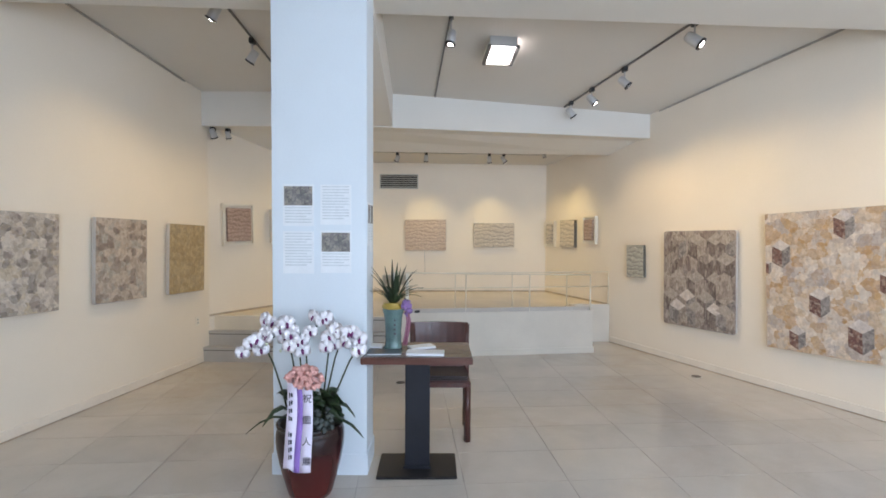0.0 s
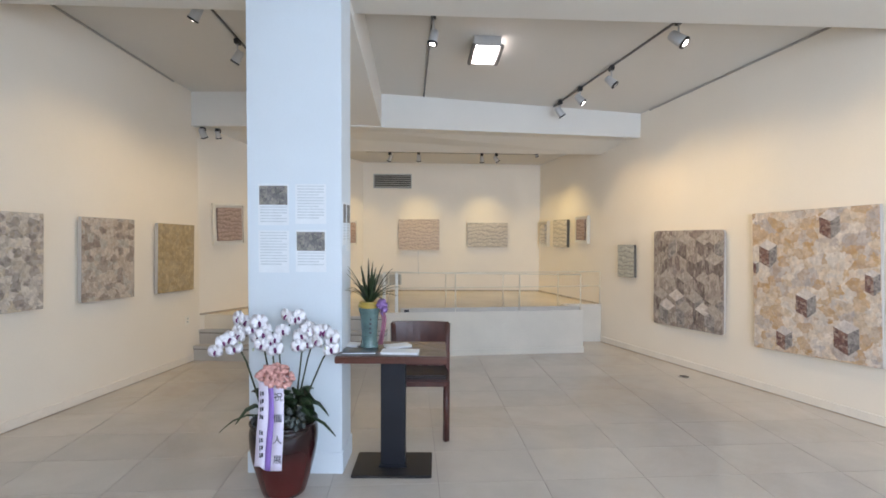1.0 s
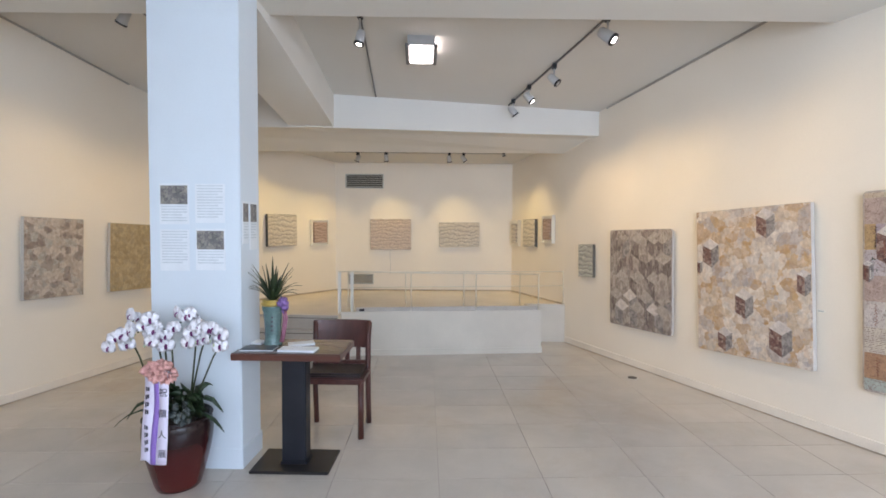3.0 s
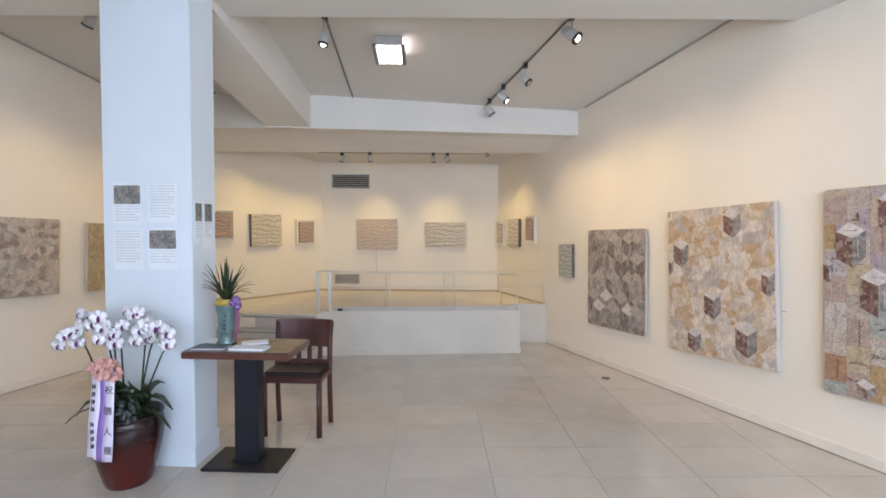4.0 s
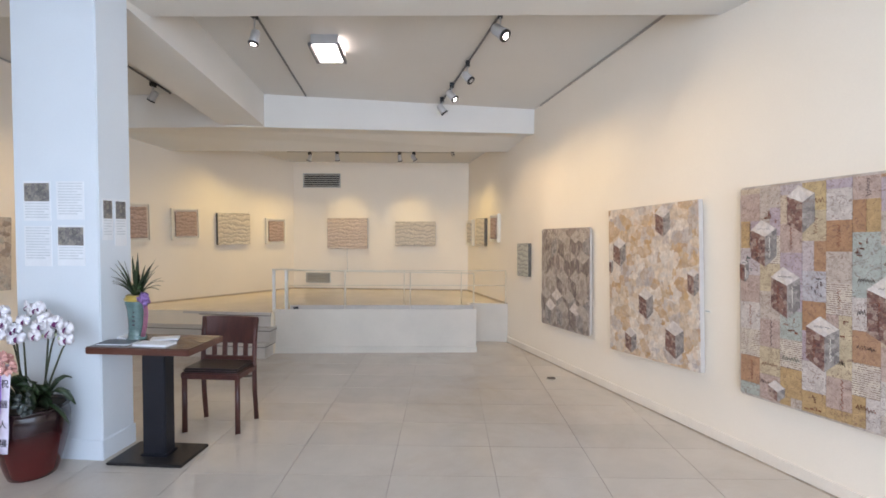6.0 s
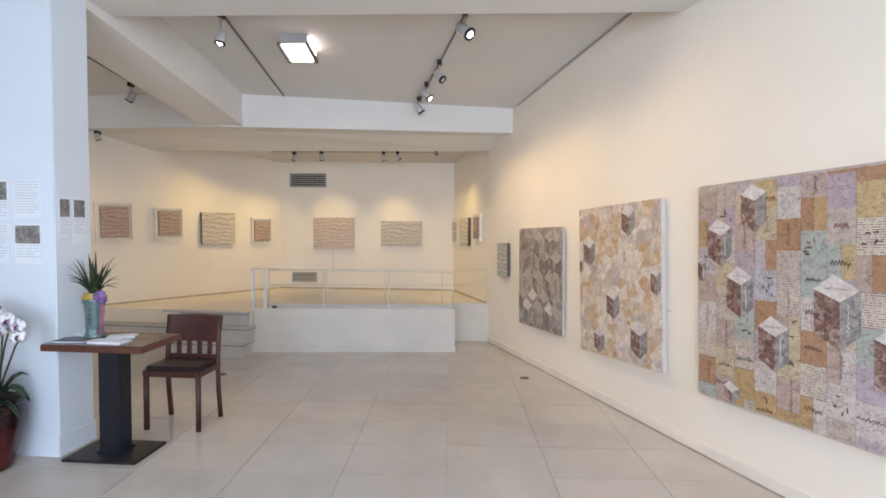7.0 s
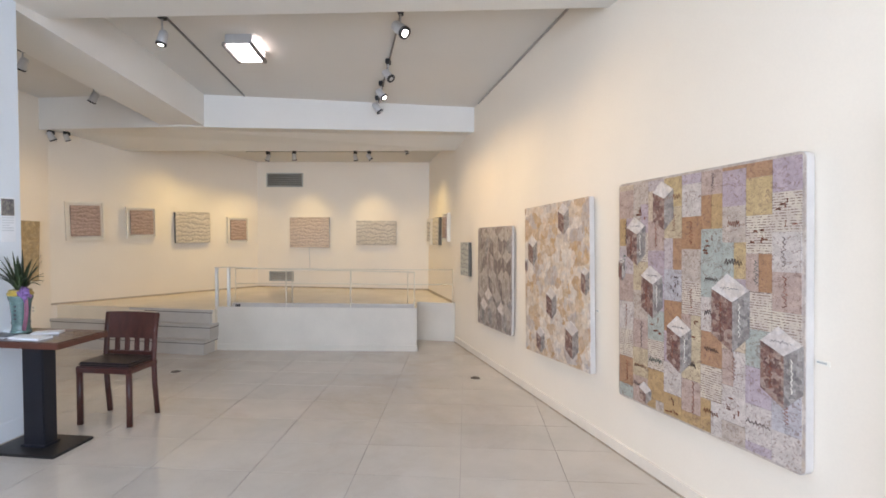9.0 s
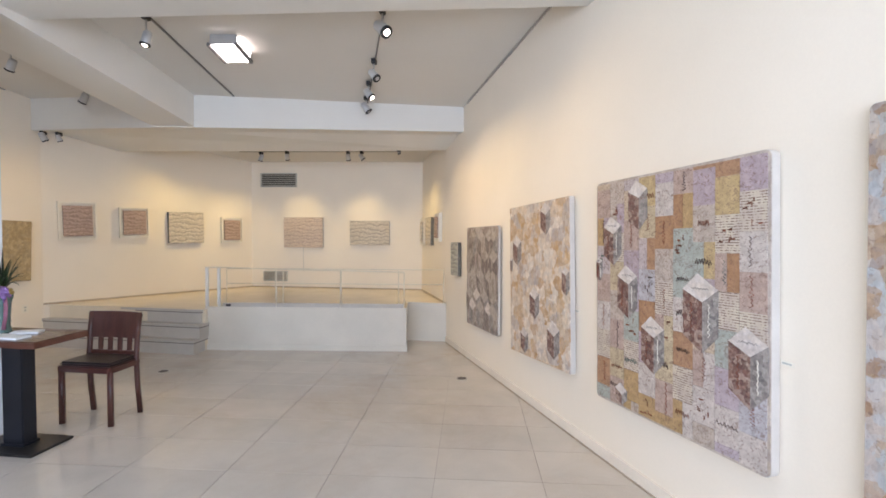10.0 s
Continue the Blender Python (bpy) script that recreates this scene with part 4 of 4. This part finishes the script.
PF = 2.8745
notice(pose(-0.854, PF, 1.620), 0.182, 0.245, True, 6, "white notice sheet with a dark picture")
notice(pose(-0.633, PF, 1.624), 0.182, 0.235, False, 12, "white notice sheet of grey text")
notice(pose(-0.854, PF, 1.341), 0.182, 0.25, False, 12, "white notice sheet of grey text")
notice(pose(-0.633, PF, 1.346), 0.182, 0.25, True, 5, "white notice sheet with a dark picture")
side = Matrix.Translation((-0.4515, 2.945, 1.51)) @ pose(0, 0, 0, 0, 0, 90)
notice(side, 0.085, 0.26, True, 6, "narrow notice sheet with a dark picture")
notice(Matrix.Translation((-0.4515, 3.055, 1.49)) @ pose(0, 0, 0, 0, 0, 90), 0.10, 0.30, True, 6, "narrow notice sheet with a dark picture")

# table
table = thing("table", "dark reddish wooden table on one black iron column", "table", pose(-0.15, 2.975, 0, 0, 0, 1.0))
part("tabletop", box((-0.325, -0.195, 0.698), (0.325, 0.195, 0.738), None, 0.004), WOOD, table, "reddish wooden edge")
part("top_veneer", box((-0.321, -0.191, 0.737), (0.321, 0.191, 0.741), None, 0.001), WOOD_TOP, table, "dark polished veneer")
part("column", box((-0.075, -0.05, 0.018), (0.075, 0.05, 0.690), None, 0.006), IRON, table)
part("bracket", box((-0.16, -0.09, 0.685), (0.16, 0.09, 0.699), None, 0.002), IRON, table)
part("base_plate", box((-0.24, -0.155, 0.0), (0.24, 0.155, 0.018), None, 0.004), PLATE, table)
part("collar", box((-0.085, -0.06, 0.017), (0.085, 0.06, 0.035), None, 0.004), IRON, table)

# chair
chair = thing("chair", "dark wooden chair with slatted back and leather seat", "chair", pose(-0.02, 3.48, 0, 0, 0, 1))
for sx in (-1, 1):
    part("leg", tube([(sx * 0.195, -0.135, 0.0), (sx * 0.195, -0.135, 0.42)], 0.024, 4), CHAIR_WOOD, chair)
    bm = tube([(sx * 0.20, 0.150, 0.0), (sx * 0.20, 0.125, 0.22), (sx * 0.20, 0.115, 0.44), (sx * 0.20, 0.135, 0.66), (sx * 0.205, 0.155, 0.775)], 0.023, 4)
    part("rear_leg", bm, CHAIR_WOOD, chair)
part("seat_frame", box((-0.215, -0.155, 0.385), (0.215, 0.14, 0.432), None, 0.008), CHAIR_WOOD, chair)
part("seat", box((-0.205, -0.15, 0.430), (0.205, 0.125, 0.462), None, 0.014), LEATHER, chair, "black leather seat pad")
bm = bmesh.new()
n = 8
rows = []
for i in range(n + 1):
    u = i / n - 0.5
    x, bow = u * 0.43, 0.03 * (1 - 4 * u * u)
    rows.append([bm.verts.new((x, 0.125 + bow + (z - 0.62) * 0.16 + d, z)) for z, d in ((0.585, -0.011), (0.785, -0.011), (0.785, 0.011), (0.585, 0.011))])
for a, b in zip(rows, rows[1:]):
    for k in range(4):
        bm.faces.new((a[k], a[(k + 1) % 4], b[(k + 1) % 4], b[k]))
bm.faces.new(rows[0][::-1]), bm.faces.new(rows[-1])
part("backrest", bm, CHAIR_WOOD, chair, "curved dark wooden back panel")
for i in range(4):
    x = -0.123 + 0.082 * i
    part("slat", box((x - 0.016, -0.008, 0.0), (x + 0.016, 0.008, 0.15), pose(0, 0.135, 0.447, -4)), CHAIR_WOOD, chair)
part("back_rail", box((-0.20, 0.112, 0.462), (0.20, 0.136, 0.49), None, 0.004), CHAIR_WOOD, chair)

# things on the table
TZ = 0.7412


def booklet(x, y, z, w, d, h, turn, cover, label, name="booklet"):
    ob = thing(name, label, "booklet", pose(x, y, z, 0, 0, turn), "papers on the table")
    part("pages", box((-w / 2 + 0.002, -d / 2 + 0.002, 0.001), (w / 2 - 0.002, d / 2 - 0.002, h - 0.001)), PAPER, ob)
    part("cover", box((-w / 2, -d / 2, h - 0.002), (w / 2, d / 2, h), None, 0.0005), cover, ob)
    part("back_cover", box((-w / 2, -d / 2, 0), (w / 2, d / 2, 0.002), None, 0.0005), cover, ob)
    return ob


booklet(-0.345, 2.885, TZ, 0.20, 0.12, 0.010, 4, COVER, "dark covered booklet on the table")
booklet(-0.10, 2.875, TZ, 0.225, 0.10, 0.012, -2, PAPER, "stack of white leaflets on the table", "leaflet_stack")
booklet(-0.13, 3.02, TZ, 0.16, 0.09, 0.012, 24, PAPER, "open white booklet lying behind the vase")
booklet(-0.42, 3.05, TZ, 0.10, 0.10, 0.009, -10, PAPER, "white booklet beside the pillar")

vase = thing("vase", "celadon green vase with an ochre rim", "vase", pose(-0.305, 3.0, TZ) @ Matrix.Diagonal((0.86, 0.86, 0.97, 1)))
part("body", lathe([(0.050, 0.0), (0.066, 0.004), (0.067, 0.016), (0.058, 0.03), (0.056, 0.06), (0.0575, 0.11), (0.062, 0.17), (0.066, 0.215), (0.075, 0.235), (0.078, 0.252), (0.074, 0.262)], 36), VASE, vase)
part("rim", lathe([(0.074, 0.258), (0.082, 0.264), (0.082, 0.276), (0.076, 0.282), (0.070, 0.286), (0.074, 0.292), (0.070, 0.298), (0.058, 0.296)], 36), VASE_RIM, vase, "ochre glazed rim")
for z in (0.03, 0.075, 0.21):
    part("band", lathe([(0.0600 if z < 0.2 else 0.0665, z - 0.004), (0.0615 if z < 0.2 else 0.0685, z), (0.0600 if z < 0.2 else 0.0672, z + 0.004)], 36), VASE, vase)
for i in range(4):
    part("glyph_bar", box((-0.004, -0.0625, 0.0), (0.012, -0.0585, 0.010), pose(0.012, 0, 0.10 + 0.028 * i)), INK, vase)

spiky = thing("potted_plant", "green strap-leaved plant growing in the vase", "plant", pose(-0.305, 3.0, TZ + 0.285))
rnd = random.Random(3)
for i in range(34):
    a = rnd.uniform(0, 6.283)
    tilt = rnd.uniform(0.05, 0.75) if i < 18 else rnd.uniform(0.8, 1.25)
    length = rnd.uniform(0.15, 0.25) if tilt < 0.75 else rnd.uniform(0.16, 0.22)
    pts = []
    for k in range(6):
        s = k / 5
        bend = tilt * (0.65 + 0.5 * s)
        pts.append((math.cos(a) * math.sin(bend) * length * s * 0.85 + 0.02 * math.cos(a), math.sin(a) * math.sin(bend) * length * s * 0.6 + 0.02 * math.sin(a), math.cos(bend) * length * s * 1.15))
    part("leaf", add_blade(bmesh.new(), pts, [0.006, 0.009, 0.0095, 0.008, 0.005, 0.001], (-math.sin(a), math.cos(a), 0.1), 0.0012, 0.25), SPIKE, spiky)
posy = thing("ribbon_posy", "lilac flowers with a hanging mauve ribbon", "decoration", pose(-0.225, 2.965, TZ + 0.25))
for i in range(16):
    part("flower", add_blade(bmesh.new(), [(0, 0, -0.016), (0, -0.006, 0), (0, 0, 0.018)], [0.008, 0.021, 0.005], (1, 0.2, 0), 0.004), LILAC, posy, at=pose(rnd.uniform(-0.015, 0.035), rnd.uniform(-0.03, 0.0), rnd.uniform(-0.03, 0.05), rnd.uniform(-50, 50), rnd.uniform(-90, 90), rnd.uniform(-60, 60)))
for dx in (0, 0.014):
    part("ribbon_tail", add_blade(bmesh.new(), [(dx, -0.01, 0), (dx + 0.012, -0.016, -0.07), (dx + 0.002, -0.012, -0.14), (dx - 0.012, -0.016, -0.22)], [0.006, 0.008, 0.007, 0.008], (1, 0.3, 0), 0.001), MAUVE, posy)

# orchid planter
planter = thing("orchid_planter", "dark red glazed pot of white orchids", "potted orchid", pose(-0.735, 2.682, 0))
part("pot", lathe([(0.104, 0.0), (0.116, 0.004), (0.126, 0.03), (0.148, 0.11), (0.170, 0.20), (0.182, 0.27), (0.186, 0.32), (0.185, 0.355), (0.178, 0.385), (0.176, 0.394), (0.183, 0.400), (0.185, 0.408), (0.178, 0.415), (0.166, 0.412), (0.160, 0.40)], 48), POT, planter, "dark red glazed pot with blackish shoulder")
part("soil", lathe([(0.159, 0.385), (0.159, 0.404), (0.07, 0.412)], 28), SOIL, planter)
rnd = random.Random(21)


def flower_meshes():
    pet = bmesh.new()
    for a, ln, wd in ((90, 0.035, 0.0145), (222, 0.034, 0.0145), (318, 0.034, 0.0145), (12, 0.037, 0.0245), (168, 0.037, 0.0245)):
        c, s = math.cos(radians(a)), math.sin(radians(a))
        pts = [(c * ln * k, -0.003 - 0.006 * math.sin(3 * k), s * ln * k) for k in (0.05, 0.35, 0.7, 0.93, 1.02)]
        add_blade(pet, pts, [wd * 0.4, wd * 1.05, wd * 1.25, wd * 0.85, wd * 0.2], (-s, 0, c), 0.0012, 0.12)
    lip = bmesh.new()
    add_blade(lip, [(0, -0.004, 0.004), (0, -0.016, -0.004), (0, -0.018, -0.016), (0, -0.010, -0.022)], [0.004, 0.0062, 0.0052, 0.002], (1, 0, 0), 0.002)
    return mesh_of("flower", pet, PETAL), mesh_of("lip", lip, LIP)


FLOWER, LIPS = flower_meshes()
STEMS = [((-0.10, -0.02), (-0.235, -0.03), 0.53, (-0.33, -0.05)), ((-0.05, 0.02), (-0.13, 0.0), 0.62, (-0.25, -0.04)), ((-0.02, -0.03), (-0.06, -0.03), 0.59, (-0.18, -0.07)), ((0.0, -0.02), (-0.02, -0.02), 0.55, (-0.11, -0.06)),
         ((0.05, 0.03), (0.12, 0.02), 0.64, (0.04, -0.03)), ((0.06, 0.0), (0.17, 0.0), 0.57, (0.11, -0.05)), ((0.08, -0.02), (0.285, -0.02), 0.56, (0.22, -0.06))]
for (bx0, by0), (tx, ty), hh, (ex, ey) in STEMS:
    z0, z1 = 0.39, 0.39 + hh
    pts = [(bx0, by0, z0), (bx0 + (tx - bx0) * 0.35, by0 + (ty - by0) * 0.3, z0 + hh * 0.35), (bx0 + (tx - bx0) * 0.7, ty, z0 + hh * 0.65), (tx, ty, z1 - 0.10), ((tx * 2 + ex) / 3, (ty * 2 + ey) / 3, z1 - 0.035), ((tx + 2 * ex) / 3, (ty + 2 * ey) / 3, z1 - 0.03), (ex, ey, z1 - 0.09)]
    part("stem", tube(pts, 0.0056, 6, 0.6), STEM, planter)
    n = 5
    for k in range(n):
        s = k / (n - 1)
        a, b = Vector(pts[3]), Vector(pts[6])
        p = Vector(pts[3]).lerp(b, s) + Vector((rnd.uniform(-0.03, 0.03), -0.02 + rnd.uniform(-0.02, 0.01), 0.07 * math.sin(3.14 * s) + rnd.uniform(-0.03, 0.02)))
        fl = part("flower", FLOWER, None, planter, at=pose(*p, rnd.uniform(-14, 10), rnd.uniform(-20, 20), rnd.uniform(-30, 30)) @ Matrix.Scale(rnd.uniform(1.0, 1.25), 4))
        part("lip", LIPS, None, fl, "purple flower lip")
    for k in range(2):
        part("bud", lathe([(0.001, -0.010), (0.006, -0.004), (0.0065, 0.003), (0.002, 0.010)], 10), BUD, planter, at=pose(ex - 0.02 * (k + 0.6) * (1 if ex < 0.1 else -1), ey - 0.01, z1 - 0.10 - 0.022 * k))
LEAVES = [(-170, 0.30, 0.05), (-150, 0.22, 0.045), (-20, 0.28, 0.045), (15, 0.20, 0.05), (-60, 0.16, 0.05), (-110, 0.15, 0.055), (60, 0.2, 0.05), (150, 0.2, 0.05), (-35, 0.17, 0.055)]
for i, (a, ln, wd) in enumerate(LEAVES):
    c, s = math.cos(radians(a)), math.sin(radians(a))
    up = 0.10 if i not in (0, 2) else 0.05
    pts = [(c * (0.05 + ln * k), s * (0.05 + ln * k) * 0.7, 0.40 + up * math.sin(2.2 * k) * 1.6 - (0.12 * k * k if i in (0, 1, 2, 3) else 0.0)) for k in (0, 0.25, 0.5, 0.75, 0.92, 1.0)]
    narrow = 0.35 if i in (0, 2) else 0.8
    part("leaf", add_blade(bmesh.new(), pts, [wd * q * narrow for q in (0.5, 0.85, 1, 0.9, 0.5, 0.08)], (-s, c, 0), 0.002, 0.25), LEAF, planter)
for i in range(24):
    p = (0.055 + 0.09 * rnd.uniform(-0.8, 1.0), -0.06 + rnd.uniform(-0.07, 0.05), 0.42 + rnd.uniform(0.0, 0.17))
    a, ln = rnd.uniform(0.2, 2.9), rnd.uniform(0.075, 0.115)
    pts = [Vector(p) + Vector((math.cos(a) * ln * k, -0.035 * k, math.sin(a) * ln * k * 0.7 - 0.03 * k * k)) for k in (0, 0.2, 0.45, 0.7, 0.9, 1.0)]
    part("leaf", add_blade(bmesh.new(), pts, [0.012, 0.034, 0.046, 0.042, 0.024, 0.004], (-math.sin(a), 0.25, math.cos(a)), 0.0015, 0.15), LEAF, planter, "broad dark green leaf")
for i in range(30):
    a, e = rnd.uniform(0, 6.28), 0.045 * math.sqrt(rnd.random())
    p = Vector((0.118 + e * math.cos(a), -0.150 + rnd.uniform(-0.015, 0.010), 0.475 + e * math.sin(a)))
    d = Vector((math.cos(a), -0.4, math.sin(a)))
    part("foliage_tuft", add_blade(bmesh.new(), [p + d * 0.026 * k for k in (0, 0.4, 0.8, 1.1)], [0.007, 0.018, 0.015, 0.003], (-math.sin(a), 0, math.cos(a)), 0.0012, 0.3), FERN, planter, "grey-green ruffled foliage")

# gift ribbon with bow
gift = thing("gift_ribbon", "white and violet congratulation ribbon with pink bow", "ribbon", pose(-0.747, 2.670, 0))


def ribbon_at(z):
    """Depth of the hanging ribbon at a height: it leaves the bow and lies down over the pot."""
    return -0.185 if z < 0.42 else -0.185 + (z - 0.42) * 0.10


def ribbon_band(x0, x1, y, thick=0.0012):
    bm = bmesh.new()
    rows = []
    for k in range(15):
        z = 0.70 - 0.49 * k / 14
        slip = 0.008 * math.sin((0.70 - z) * 9) + 0.03 * (0.45 - z) * (0.2 if z > 0.45 else -0.3)
        wide = 1.0 + 0.25 * (0.70 - z)
        rows.append([bm.verts.new((x * wide + slip, ribbon_at(z) + d + y + 0.004 * math.sin(40 * x + 16 * z), z + 0.02 * (x < -0.03) * (k == 14))) for x, d in ((x0, 0), ((x0 + x1) / 2, 0), (x1, 0), (x1, thick), ((x0 + x1) / 2, thick), (x0, thick))])
    for a, b in zip(rows, rows[1:]):
        for k in range(6):
            bm.faces.new((a[k], a[(k + 1) % 6], b[(k + 1) % 6], b[k])).smooth = True
    bm.faces.new(rows[0][::-1]), bm.faces.new(rows[-1])
    return bm


part("band", ribbon_band(-0.064, -0.012, 0), RIBBON, gift, "white satin band")
part("band", ribbon_band(0.014, 0.066, 0), RIBBON, gift, "white satin band")
part("middle_band", ribbon_band(-0.013, 0.015, -0.0008), RIBBON_MID, gift, "violet satin band")
for i in range(64):
    a = rnd.uniform(0, 6.28)
    e = 0.058 * math.sqrt(rnd.random())
    p = Vector((0.040 + 1.25 * e * math.cos(a), -0.175 + rnd.uniform(-0.03, 0.01), 0.712 + 0.62 * e * math.sin(a)))
    d = Vector((math.cos(a), rnd.uniform(-0.7, 0.1), math.sin(a))).normalized()
    part("bow_loop", add_blade(bmesh.new(), [p, p + d * 0.016 + Vector((0, -0.012, 0)), p + d * 0.032 + Vector((0, -0.004, 0)), p + d * 0.038], [0.008, 0.021, 0.019, 0.005], d.cross(Vector((0.2, 1, 0.3))), 0.002, 0.5), BOW, gift, "pink tulle loop")
for i in range(26):
    a, tip = rnd.uniform(0, 6.28), rnd.uniform(0.012, 0.03)
    p = Vector((0.040 + rnd.uniform(-0.05, 0.05), -0.205 + rnd.uniform(-0.012, 0.008), 0.712 + rnd.uniform(-0.026, 0.026)))
    d = Vector((math.cos(a), -0.5, math.sin(a))).normalized()
    part("bow_loop", add_blade(bmesh.new(), [p, p + d * tip * 0.5 + Vector((0, -0.008, 0)), p + d * tip, p + d * tip * 1.2], [0.007, 0.018, 0.016, 0.004], d.cross(Vector((0.1, 1, 0.2))), 0.002, 0.4), BOW, gift, "pink tulle loop")
for text, z in (("祝", 0.60), ("個", 0.49), ("人", 0.38), ("展", 0.275)):
    cu = bpy.data.curves.new("written_character", "FONT")
    cu.body, cu.size, cu.extrude, cu.align_x = text, 0.048, 0.0006, "CENTER"
    cu.materials.append(INK)
    ob = new("written_character", cu)
    ob.parent = gift
    ob.matrix_basis = pose(0.045, ribbon_at(z) - 0.006, z - 0.02, 90, 0, 0)
for i, z in enumerate((0.615, 0.575, 0.535, 0.495, 0.415, 0.375, 0.335, 0.295)):
    lean = 3 * math.sin(5 * i)
    part("glyph_bar", box((-0.048, -0.001, -0.013), (-0.043, 0.001, 0.012), pose(0, ribbon_at(z) - 0.007, z, 0, lean)), INK, gift)
    part("glyph_bar", box((-0.039, -0.001, -0.010), (-0.030, 0.001, 0.010), pose(0, ribbon_at(z) - 0.007, z, 0, -lean)), INK, gift)

# ---- floor tiles ----
TW, TD, GAP, TURN_T = 0.622, 0.40, 0.0042, 4.4
tile_mesh = mesh_of("tile", box((-TW / 2 + GAP / 2, -TD / 2 + GAP / 2, -0.02), (TW / 2 - GAP / 2, TD / 2 - GAP / 2, 0.0)), STONE)
tile_rest = bmesh.new()
floor_ob = bpy.data.objects["floor"]
ca, sa = math.cos(radians(TURN_T)), math.sin(radians(TURN_T))
ORX, ORY = 1.375, 2.87
singles = 0
for j in range(-13, 9):
    for i in range(-10, 10):
        u, v = (i + 0.5) * TW, (j + 0.5) * TD
        x, y = ORX + u * ca - v * sa, ORY + u * sa + v * ca
        if not (-2.1 < y < 6.5 and along(LEFT, y)[0] - 0.33 < x < along(RIGHT, y)[0] + 0.36):
            continue
        if y > 6.05 and x < 1.5:
            continue
        if y > 1.2 and singles < 300:
            part("tile", tile_mesh, None, floor_ob, at=pose(x, y, 0, 0, 0, TURN_T))
            singles += 1
        else:
            add_box(tile_rest, (-TW / 2 + GAP / 2, -TD / 2 + GAP / 2, -0.02), (TW / 2 - GAP / 2, TD / 2 - GAP / 2, 0.0), pose(x, y, 0, 0, 0, TURN_T))
tagged(part("far_tiles", tile_rest, STONE, floor_ob), kind="stuff")
